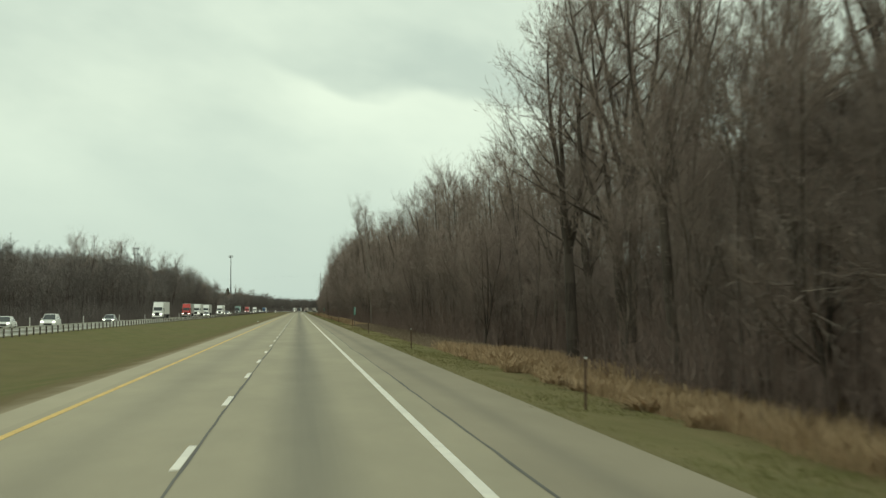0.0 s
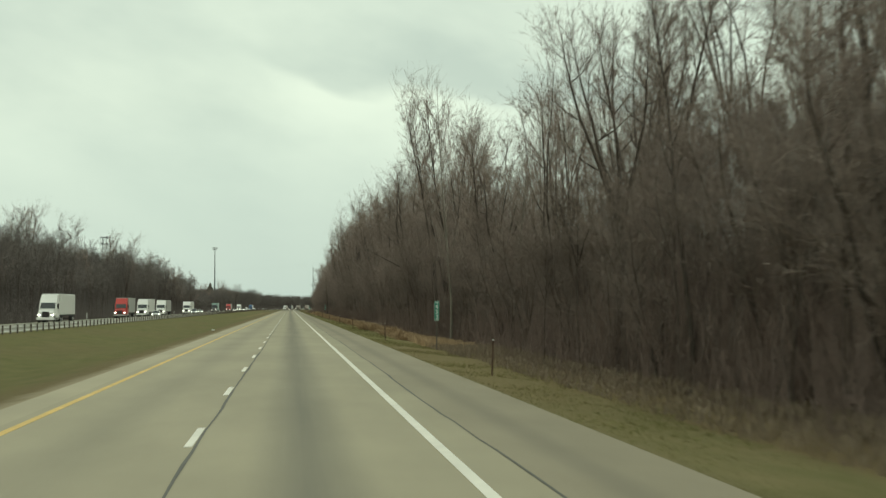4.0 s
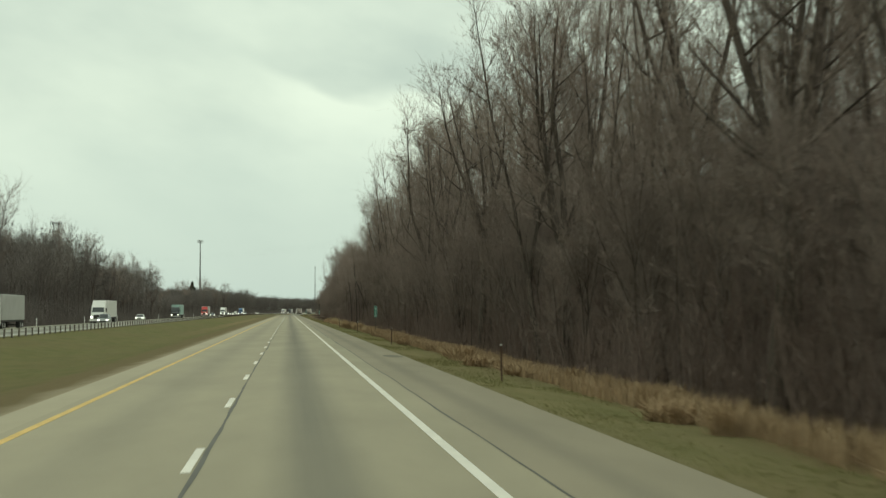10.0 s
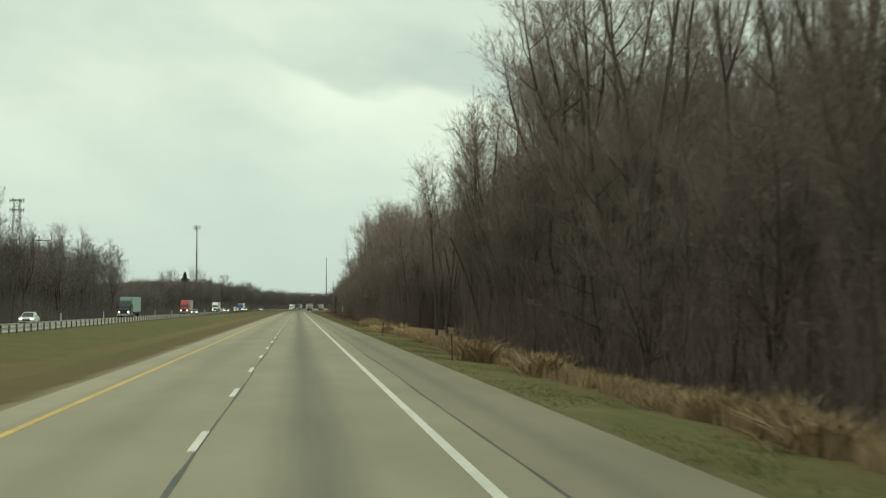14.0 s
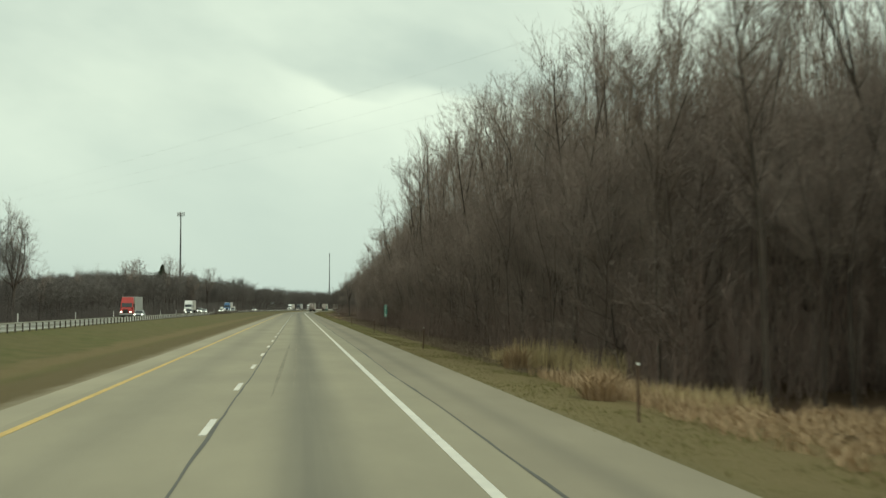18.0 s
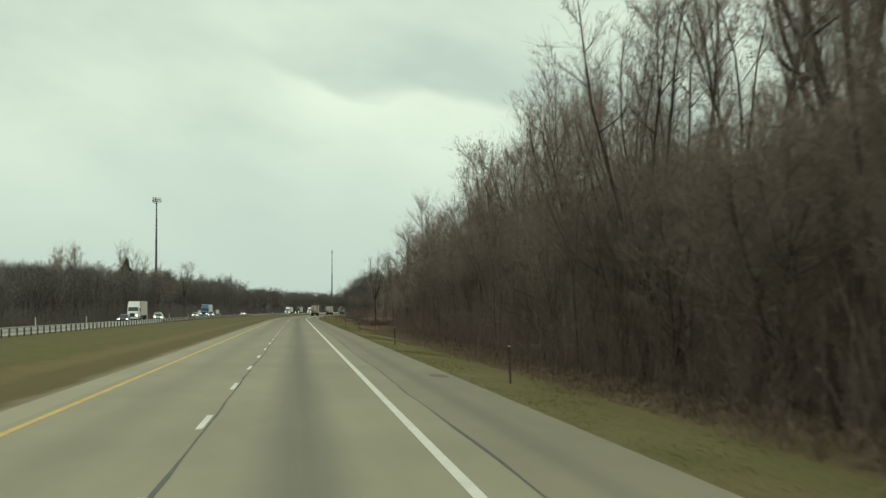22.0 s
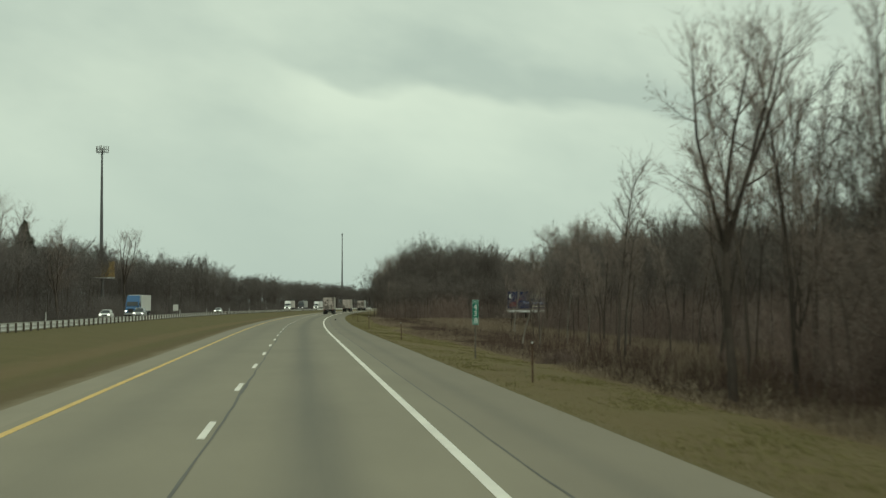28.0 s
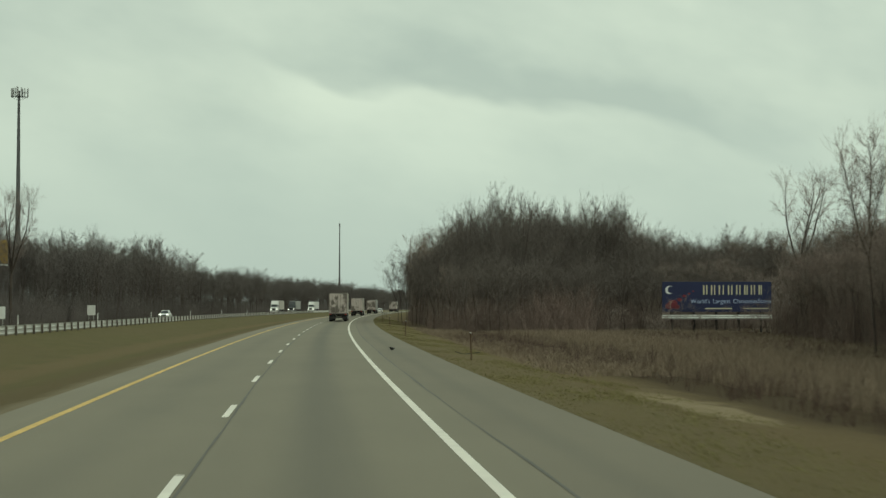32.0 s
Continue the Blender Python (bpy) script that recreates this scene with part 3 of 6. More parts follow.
def wild_tree(seed, height, girth, clear, limbs, reach, steep, fork=0.0, leaders=3, fine=(4, 5, 3), round_top=0.5):
    """A bare broadleaf tree: rows of trunk and limb pieces with radii, and arrays of branches, twigs and shoots.
    fork: where along its height the trunk parts into leaders; round_top: how much shorter the upper limbs are."""
    rng = np.random.default_rng(seed)
    lines = []
    if fork:
        low = stem_line(rng, (0, 0, 0), np.array([0, 0, 1.0]), height * fork, 4)
        lines.append((low, girth, girth * 0.72, 0.0))
        turn = rng.uniform(0, 6.28)
        for _ in range(leaders):
            turn += 6.28 / leaders + rng.normal(0, 0.3)
            t = rng.uniform(0.14, 0.38)
            lines.append((stem_line(rng, low[-1] - [0, 0, 0.02], unit(np.array([t * np.cos(turn), t * np.sin(turn), 1.0])), height * (1 - fork) * rng.uniform(0.84, 1.05), 7, 0.09, 0.09),
                          girth * 0.55, 0.014, 1.0 / leaders))
    else:
        lines.append((stem_line(rng, (0, 0, 0), np.array([0, 0, 1.0]), height, 9), girth, 0.014, 1.0))
    trunk, limb = [], []
    tips0, tips1 = [], []
    az = rng.uniform(0, 6.28)
    for pts, r0, r1, share in lines:
        k = len(pts) - 1
        rr = r1 + (r0 - r1) * (1 - np.linspace(0, 1, k + 1)) ** 0.9
        for i in range(k):
            trunk.append((pts[i], pts[i + 1], rr[i], rr[i + 1]))
        if not share:
            continue
        tips0 += [pts[-4], pts[-3], pts[-2], pts[-2]]
        tips1 += [pts[-3], pts[-2], pts[-1], pts[-1]]
        start = clear if not fork else max(0.02, (clear - fork) / (1 - fork))
        count = max(4, int(round(limbs * share)))
        for j in range(count):
            s = start + (0.96 - start) * (j + rng.uniform(0, 0.9)) / count
            i = min(int(s * k), k - 1)
            q = pts[i] + (pts[i + 1] - pts[i]) * (s * k - i)
            az += 2.4 + rng.normal(0, 0.5)
            length = height * reach * (1.1 - round_top * s) * rng.uniform(0.65, 1.15)
            d = unit(np.array([np.cos(az), np.sin(az), steep * rng.uniform(0.6, 1.5)]))
            r = min(rr[i] * 0.6, 0.01 + 0.011 * length)
            a = q
            for m in range(3):
                d = unit(d + rng.normal(0, 0.13, 3) + [0, 0, 0.16])
                b = a + d * length / 3
                limb.append((a, b, r * (1 - 0.3 * m), r * (0.72 - 0.3 * m)))
                a = b
    l0 = np.array([x[0] for x in limb] + tips0)
    l1 = np.array([x[1] for x in limb] + tips1)
    b0, b1 = sprout(rng, l0, l1, fine[0], 0.1, 1.0, 0.8, 1.75, 0.5, 0.25)
    t0, t1 = sprout(rng, b0, b1, fine[1], 0.15, 1.0, 0.35, 0.8, 0.45, 0.2)
    s0, s1 = sprout(rng, t0, t1, fine[2], 0.2, 1.0, 0.35, 0.8, 0.48, 0.12)
    return trunk, limb, (b0, b1), (t0, t1), (s0, s1)


def to_tubes(rows, sides, thick=1.0):
    p0 = np.array([r[0] for r in rows]); p1 = np.array([r[1] for r in rows])
    return tubes(p0, p1, np.array([r[2] for r in rows]) * thick, np.array([r[3] for r in rows]) * thick, sides)


def slivers(rng, ends, width):
    """Fine wood that runs out to a point, one sliver each."""
    p0, p1 = ends
    d = p1 - p0
    u = np.cross(d, rng.normal(0, 1, d.shape))
    u *= width / (np.linalg.norm(u, axis=1, keepdims=True) + 1e-9)
    v = np.stack([p0 - u, p0 + u, p1], 1).reshape(-1, 3)
    return v, np.arange(len(v)).reshape(-1, 3)


def split_quads(v, f):
    return v, np.concatenate([f[:, [0, 1, 2]], f[:, [0, 2, 3]]])


def tree_pieces(tree, rng, width, sides=4, thick=1.0):
    """Wood (trunk and limbs) and twigs of a tree as two meshes' worth of vertices and faces."""
    trunk, limb, branch, twig, shoot = tree
    wood = joined([split_quads(*to_tubes(trunk, sides)), split_quads(*to_tubes(limb, 3, thick))])
    fine = joined([slivers(rng, branch, width * 1.9), slivers(rng, twig, width * 1.15), slivers(rng, shoot, width)])
    return wood, fine


def tree_meshes(seed, bark, width=0.007, **kw):
    tree = wild_tree(seed, **kw)
    rng = np.random.default_rng(seed)
    trunk, limb, branch, twig, shoot = tree
    tv, tf = to_tubes(trunk, 8)
    lv, lf = split_quads(*to_tubes(limb, 4))
    fv, ff = joined([slivers(rng, branch, width * 2.0), slivers(rng, twig, width * 1.2), slivers(rng, shoot, width)])
    v, f = joined([(lv, lf), (fv, ff)])
    crown = mesh_of("crown", v, f, TWIG)
    crown.materials.append(bark)
    crown.polygons.foreach_set("material_index", np.concatenate([np.ones(len(lf), np.int32), np.zeros(len(ff), np.int32)]))
    return mesh_of("trunk", tv, tf, bark, True), crown


TREE_KINDS = [
    (tree_meshes(11, BARK, height=20, girth=0.19, clear=0.38, limbs=20, reach=0.19, steep=0.9, fine=(4, 6, 4)), "tall bare tree with grey-brown bark and steep limbs"),
    (tree_meshes(12, BARK, height=20, girth=0.27, clear=0.4, limbs=30, reach=0.2, steep=0.75, fork=0.4, leaders=4, fine=(4, 6, 3)), "tall bare spreading tree with dark bark"),
    (tree_meshes(13, BARK, height=20, girth=0.2, clear=0.34, limbs=27, reach=0.17, steep=0.9, fork=0.22, leaders=3, fine=(4, 6, 3)), "bare tree forking low into slim dark stems"),
    (tree_meshes(14, BARK, height=20, girth=0.14, clear=0.45, limbs=20, reach=0.15, steep=1.3, fine=(4, 6, 4)), "slender bare tree with a narrow upswept crown"),
    (tree_meshes(15, BARK_PALE, height=20, girth=0.13, clear=0.3, limbs=22, reach=0.15, steep=0.9, fine=(4, 5, 4)), "slim bare tree with pale grey bark"),
    (tree_meshes(16, BARK, 0.009, height=20, girth=0.34, clear=0.26, limbs=36, reach=0.24, steep=0.55, fork=0.3, leaders=4, fine=(5, 6, 3)), "large bare oak-like tree with wide dark limbs"),
    (tree_meshes(17, BARK, 0.008, height=10, girth=0.12, clear=0.12, limbs=34, reach=0.34, steep=0.7, fork=0.12, leaders=4, fine=(5, 6, 4), round_top=0.75), "low bushy bare tree with a rounded twiggy crown"),
]


def plant_tree(kind, lat, y, scale, turn):
    (trunk, crown), label = TREE_KINDS[kind]
    m = pose(*at(lat, y, ground_z(lat) - 0.08), 0, 0, turn) @ Matrix.Scale(scale, 4)
    t = thing("bare_tree", m, label, "tree", "roadside trees")
    put(new("trunk", trunk), t)
    put(new("crown", crown), t)


# right-hand woods: lateral offset of their edge and height of their crowns, along the road
EDGE_Y = (-60, 60, 66, 108, 114, 285, 300, 620, 640, 690, 698, 742, 748, 940, 960, 1068, 1080, 1120, 1135, 1170, 1180, 1300, 1310, 1345, 1362, 1404, 1412, 1438, 1446, 1500, 2200)
EDGE_X = (13.6, 13.6, 17.0, 17.0, 13.6, 13.6, 12.8, 12.8, 13.6, 14.0, 27.0, 27.0, 12.6, 12.6, 13.6, 13.8, 16.5, 16.5, 18.0, 20.0, 28.0, 28.0, 32.0, 38.0, 45.5, 46.5, 70.0, 70.0, 13.0, 13.0, 15.0)
CROWN_Y = (-60, 90, 105, 140, 170, 210, 232, 246, 270, 288, 312, 328, 334, 360, 392, 430, 470, 520, 570, 630, 640, 668, 690, 740, 748, 770, 800, 840, 880, 922, 945, 975, 1016, 1060, 1078, 1120, 1150, 1170, 1300, 1330, 1358, 1440, 1470, 1500, 1520, 1640, 2200)
CROWN_H = (21, 21, 16.5, 17.5, 18.5, 20, 21.5, 17.5, 17.5, 21.5, 22, 22, 18.8, 19.5, 21.5, 22.8, 23.6, 23, 24.5, 23.5, 20.5, 22, 24, 22, 17.5, 17.5, 19, 22, 24, 23, 19.5, 18.5, 17.5, 18, 15, 14.5, 14, 9.4, 9.4, 13, 14, 8, 9.5, 15, 17, 16, 16)


def stretch_at(y):
    return float(np.interp(y, EDGE_Y, EDGE_X)), float(np.interp(y, CROWN_Y, CROWN_H))


rng = np.random.default_rng(21)
y, made = -25.0, 0
while y < 1610 and made < 288:
    e, h = stretch_at(y)
    if y < 1172 or 1302 < y < 1352 or y > 1444:
        kind = int(rng.choice(6, p=[0.24, 0.17, 0.22, 0.24, 0.07, 0.06]))
        lift = 1.15 if 1076 < y < 1172 else 1.0
        plant_tree(kind, e + rng.uniform(0.2, 6.5) + (1.8 if 840 < y < 1070 else 0.0), y, h * lift / 20 * rng.uniform(0.76, 1.0), rng.uniform(0, 360))
        made += 1
    y += rng.uniform(4.2, 8.6) if y < 1424 else rng.uniform(6, 11)
# low bushy trees along the front of the woods
for y in np.arange(-20, 1065, 12.5):
    y = float(y) + rng.uniform(-4, 4)
    e, h = stretch_at(y)
    if h > 15 and not 60 < y < 112 and not 688 < y < 748:
        plant_tree(6, e + rng.uniform(0.6, 3.5), y, rng.uniform(0.62, 1.15), rng.uniform(0, 360))
# landmark trees: the oak over the verge, a pair of slim poles, trees round the pocket of grass
for kind, lat, y, s, turn in ((5, 15.4, 85.0, 1.08, 30), (5, 16.6, 77.0, 1.05, 140), (1, 15.6, 71.0, 1.05, 200), (3, 13.6, 300.0, 1.12, 10), (3, 14.6, 304.0, 1.14, 90), (5, 15.0, 343.0, 1.05, 120), (4, 13.0, 281.0, 1.0, 60),
                              (5, 14.6, 436.0, 1.1, 250), (5, 15.2, 474.0, 1.12, 80), (3, 14.8, 704.0, 0.8, 40), (0, 12.8, 691.0, 0.8, 10), (3, 14.0, 693.5, 0.82, 160), (2, 15.6, 698.0, 0.85, 220)):
    plant_tree(kind, lat, y, s, turn)
# the thin wood before the meadow, the corner of the woods beside the billboard
for kind, lat, y, s, turn in ((0, 18.4, 1184.5, 0.56, 200), (1, 14.5, 1146.0, 0.64, 40), (2, 21.0, 1172.0, 0.6, 40), (0, 24.0, 1166.0, 0.62, 310), (3, 19.0, 1160.0, 0.68, 10), (0, 18.0, 1150.0, 0.66, 70),
                              (1, 49.2, 1406.0, 0.84, 70), (0, 49.8, 1388.0, 0.96, 310), (3, 52.5, 1396.0, 0.92, 40), (2, 48.0, 1372.0, 0.85, 90), (0, 44.0, 1360.0, 0.8, 200), (2, 55.0, 1383.0, 0.9, 20)):
    plant_tree(kind, lat, y, s, turn)
# slim young trees that stand singly in the meadow's edge
for k in range(17):
    y = 1180 + 4.6 * k + float(rng.uniform(-1.5, 1.5))
    plant_tree(int(rng.choice((0, 2, 3, 4), p=(0.3, 0.15, 0.35, 0.2))), float(rng.uniform(17.2, 26.0)), y, float(rng.uniform(0.3, 0.44)), float(rng.uniform(0, 360)))


def leaning_snag(lat, y, out, height, girth=0.13, tip=0.12):
    """A dead tree that leans, its broken tip stripped of bark."""
    t = thing("dead_tree", pose(*at(lat, y, ground_z(lat) - 0.1)), "leaning dead tree with a pale broken tip", "tree")
    bend_pts = [Vector((out * f ** 1.6, 0.25 * math.sin(5 * f), height * f)) for f in np.linspace(0, 1, 9)]
    cut = 8 - max(1, int(round(tip * 8)))
    for name, pts, r0, r1, mat in (("trunk", bend_pts[:cut + 1], girth, girth * 0.55, BARK), ("broken_tip", bend_pts[cut:], girth * 0.6, girth * 0.2, BARK_PALE)):
        bm = bmesh.new()
        n = len(pts) - 1
        for i in range(n):
            cyl(bm, pts[i], pts[i + 1], r0 + (r1 - r0) * i / n, r0 + (r1 - r0) * (i + 1) / n, 7)
        part(name, bm, mat, t, "pale bare broken wood" if name == "broken_tip" else "")


leaning_snag(14.0, 664.0, -3.2, 9.8)
leaning_snag(13.4, 402.0, 2.4, 9.0)
leaning_snag(15.9, 1206.5, 1.4, 4.7, 0.1, 0.9)
leaning_snag(16.5, 1202.0, 0.35, 3.1, 0.07, 0.9)
leaning_snag(16.4, 1216.5, -0.1, 1.2, 0.05, 0.9)
leaning_snag(21.8, 1256.0, 0.9, 6.0, 0.1, 0.9)
leaning_snag(18.6, 1203.0, 0.3, 5.4, 0.08, 0.9)
leaning_snag(11.9, 845.0, 0.6, 4.0, 0.07, 0.6)


def woods_chunk(seed, length, depth, count, height, width, mat, fine, girth=0.13, clear=0.4, reach=0.17, limbs=15, lumps=0.0, low=0.78, thick=1.0, steep=0.7, round_top=0.5):
    """A piece of woods: many trees in one mesh, from the front row back."""
    r = np.random.default_rng(seed)
    bases = [tree_pieces(wild_tree(seed * 10 + k, height, girth * (0.8 + 0.12 * k), clear * (0.85 + 0.08 * k), limbs, reach, steep * (1 + 0.2 * k), (0.5, 0.35, 0.6, 0.45, 0.25)[k], 3 + k % 2, fine, round_top), r, width, 4, thick) for k in range(5)]
    pieces, bark = [], []
    for k in range(count):
        s = r.uniform(low, 1.04)
        a = r.uniform(0, 6.28)
        place = np.array([depth * (k + r.uniform(0, 1)) / count, r.uniform(-0.5, 0.5) * length, -0.1])
        s *= 1 + lumps * np.sin(place[1] / length * 6.283 * (1 + seed % 2) + seed)
        rot = np.array([[np.cos(a), -np.sin(a), 0], [np.sin(a), np.cos(a), 0], [0, 0, 1]]) * s
        for n, (v, f) in enumerate(bases[k % 5]):
            pieces.append((v @ rot.T + place, f))
            bark.append(np.full(len(f), 1 - n, np.int32))
    v, f = joined(pieces)
    me = mesh_of("woods", v, f, mat)
    me.materials.append(BARK)
    me.polygons.foreach_set("material_index", np.concatenate(bark))
    return me


def brush_chunk(name, seed, length, depth, count, tall, width, mat, stems=(2, 4), rows=9, shoots=3, lean=0.16, mantle=0.4, girth=0.024):
    """Close-set leaning stems with many fine side twigs; the front rows are lower."""
    r = np.random.default_rng(seed)
    a, b, c = [], [], []
    for _ in range(count):
        x = r.uniform(0, depth)
        foot = np.array([x, r.uniform(-0.5, 0.5) * length, -0.12])
        h = tall * r.uniform(0.5, 1.08) * min(1.0, mantle + (1 - mantle) * x / (0.45 * depth))
        for _ in range(int(r.integers(*stems))):
            d = unit(np.array([r.normal(0, lean), r.normal(0, lean), 1.0]))
            p = foot + r.normal(0, 0.18, 3) * [1, 1, 0]
            l = h * r.uniform(0.65, 1.1)
            q = p + d * l * 0.55
            a.append(p); b.append(q); c.append(q + unit(d + r.normal(0, 0.16, 3)) * l * 0.45)
    a, b, c = np.array(a), np.array(b), np.array(c)
    n = len(a)
    g = np.full(n, girth) * r.uniform(0.7, 1.3, n)
    wood = [split_quads(*tubes(a, b, g, g * 0.65, 3)), split_quads(*tubes(b, c, g * 0.65, g * 0.2, 3))]
    p0, p1 = np.concatenate([a, b]), np.concatenate([b, c])
    t0, t1 = sprout(r, p0, p1, rows, 0.1, 1.0, 0.25, 0.62, 0.5, 0.3)
    s0, s1 = sprout(r, t0, t1, shoots, 0.15, 1.0, 0.3, 0.6, 0.5, 0.1)
    v, f = joined(wood + [slivers(r, (t0, t1), width * 1.5), slivers(r, (s0, s1), width)])
    return mesh_of(name, v, f, mat)


CHUNK = 22.0
DEEP = [woods_chunk(40 + k, CHUNK, 22.0, 10, 20.0, 0.007, TWIG, (4, 5, 3), clear=0.46, thick=0.8) for k in range(4)]
YOUNG = [woods_chunk(36 + k, CHUNK, 20.0, 30, 11.0, 0.007, GREY_TWIG, (4, 4, 3), 0.05, 0.2, 0.3, 16, 0.12, 0.8, 0.5, 0.7, 0.35) for k in range(3)]
SAPLINGS = [brush_chunk("saplings", 50 + k, CHUNK, 14.0, 80, 10.0, 0.007, TWIG, (1, 3), 18, 5, 0.14, 0.6, 0.02) for k in range(3)]
MANTLE = [woods_chunk(30 + k, CHUNK, 6.0, 17, 10.0, 0.006, TWIG, (4, 5, 4), 0.05, 0.1, 0.3, 24, 0.12, 0.55) for k in range(3)]
THICKETS = [brush_chunk("thicket", 60 + k, CHUNK, 6.5, 100, 6.0, 0.006, BRUSH, (2, 5), 9, 3, 0.2, 0.4) for k in range(3)]
LOW_BRUSH = [brush_chunk("thicket", 70 + k, CHUNK, 8.0, 110, 1.4, 0.005, FIELD_BRUSH, (3, 6), 7, 2, 0.3, 0.7, 0.01) for k in range(2)]


def scatter_chunk(name, mesh, lat, y, scale, flip, label, category, z=None):
    z = ground_z(lat + 3) if z is None else z
    m = pose(*at(lat, y, z), 0, 0, heading(y)) @ Matrix.Diagonal((scale if isinstance(scale, (int, float)) else scale[0], -1.0 if flip else 1.0,
                                                                  scale if isinstance(scale, (int, float)) else scale[1], 1.0))
    ob = new(name, mesh)
    ob.matrix_basis = m
    return tagged(ob, label, category, kind="stuff")


WOODS_LABEL = "dense grey-brown leafless woods behind the roadside trees"
SAPLING_LABEL = "close-set leafless young trees under the woods"
# how far the young trees at the front have grown, along the road
MANTLE_Y = (-60, 60, 70, 105, 115, 225, 240, 272, 285, 330, 440, 590, 605, 688, 695, 740, 748, 800, 900, 960, 1060, 1078, 1120, 1440, 1480, 2200)
MANTLE_H = (1.1, 1.1, 0.65, 0.6, 1.05, 1.1, 0.75, 0.75, 1.15, 1.1, 1.0, 1.0, 1.4, 1.4, 1.3, 1.3, 1.15, 1.2, 1.0, 1.0, 1.0, 0.8, 0.7, 0.75, 1.2, 1.2)
THICKET_LABEL = "dark reddish-brown leafless thicket at the foot of the woods"
y, k = -50.0, 0
while y < 2140:
    e, h = stretch_at(y)
    if h < 14.2 or 1355 < y < 1440:
        if 1355 < y < 1440:
            h = 10.5 if y < 1412 else 13.0
        scatter_chunk("woods", YOUNG[k % 3], e + 1.0, y, (1.0, h / 11.0), (k // 3) % 2 == 1, WOODS_LABEL, "woods")
        scatter_chunk("woods", YOUNG[(k + 1) % 3], e + 14.0, y + 7, (1.3, h / 10.2), (k // 3) % 2 == 0, WOODS_LABEL, "woods")
        scatter_chunk("saplings", SAPLINGS[k % 3], e + 2.0, y + 4, (1.3, h / 17.0), k % 2 == 0, SAPLING_LABEL, "saplings")
        scatter_chunk("saplings", SAPLINGS[(k + 1) % 3], e + 18.0, y - 3, (1.6, h / 16.0), k % 2 == 0, SAPLING_LABEL, "saplings")
        scatter_chunk("thicket", THICKETS[k % 3], e + 1.0, y + 2, (1.2, 0.7), k % 2 == 0, THICKET_LABEL, "thicket")
        scatter_chunk("thicket", THICKETS[(k + 1) % 3], e + 8.0, y - 5, (1.6, 1.0), k % 2 == 1, THICKET_LABEL, "thicket")
        scatter_chunk("woods", DEEP[k % 4], e + 30.0, y + 3, (1.3, h / 19.0), k % 2 == 0, WOODS_LABEL, "woods")
        k += 1
        y += CHUNK
        continue
    open_top = 0.74 if 288 < y < 352 else 1.0
    scatter_chunk("woods", DEEP[k % 4], e + 2.5, y, (1.0, open_top * h / 20.0), (k // 4) % 2 == 1, WOODS_LABEL, "woods")
    grown = float(np.interp(y, MANTLE_Y, MANTLE_H))
    scatter_chunk("saplings", MANTLE[k % 3], e + 0.2, y + 3, (1.0, grown), (k // 3) % 2 == 1, "rounded twiggy young trees along the front of the woods", "saplings")
    if y < 1660 and not 225 < y < 300:
        scatter_chunk("saplings", MANTLE[(k + 1) % 3], e + 4.5, y - 6, (1.1, grown * 0.98), k % 2 == 0, "rounded twiggy young trees along the front of the woods", "saplings")
    if y < 1660:
        if y > 1440 or y < 80 or 470 < y < 570 or 790 < y < 910 or 670 < y < 760 or 1060 < y < 1130:
            scatter_chunk("woods", DEEP[(k + 2) % 4], e + 17.0, y + 9, (1.2, h / 19.6), (k // 3) % 2 == 0, WOODS_LABEL, "woods")
        scatter_chunk("saplings", SAPLINGS[k % 3], e + 0.5, y + 4, (1.0, h / 22.0), k % 2 == 0, SAPLING_LABEL, "saplings")
        scatter_chunk("saplings", SAPLINGS[(k + 1) % 3], e + 12.0, y - 5, (1.7, h / 25.0), k % 2 == 1, SAPLING_LABEL, "saplings")
    if 745 < y < 830:
        # behind the pocket of grass the woods show their flank, deep and closed
        for j, back in enumerate((10.0, 16.0, 22.0, 29.0)):
            scatter_chunk("saplings", MANTLE[(k + j) % 3], e + back, y + 4 * (j % 2) - 2, (1.1, grown * 1.25), (k + j) % 2 == 0, "rounded twiggy young trees along the front of the woods", "saplings")
        for j, back in enumerate((18.0, 32.0)):
            scatter_chunk("woods", DEEP[(k + j + 1) % 4], e + back, y + 5 * j, (1.0, h / 15.0), j == 1, WOODS_LABEL, "woods")
    tall = min(1.0, h / 19.0) * (0.85 + 0.35 * ((k * 7) % 5) / 4)
    scatter_chunk("thicket", THICKETS[k % 3], e - 1.0, y, (1.0, tall), k % 2 == 1, THICKET_LABEL, "thicket")
    if y < 1800:
        scatter_chunk("thicket", THICKETS[(k + 1) % 3], e + 3.5, y + 6, (1.3, tall * 1.25), k % 2 == 0, THICKET_LABEL, "thicket")
        scatter_chunk("thicket", THICKETS[(k + 2) % 3], e + 10.0, y - 4, (2.0, tall * 1.4), k % 2 == 0, THICKET_LABEL, "thicket")
    k += 1
    y += CHUNK
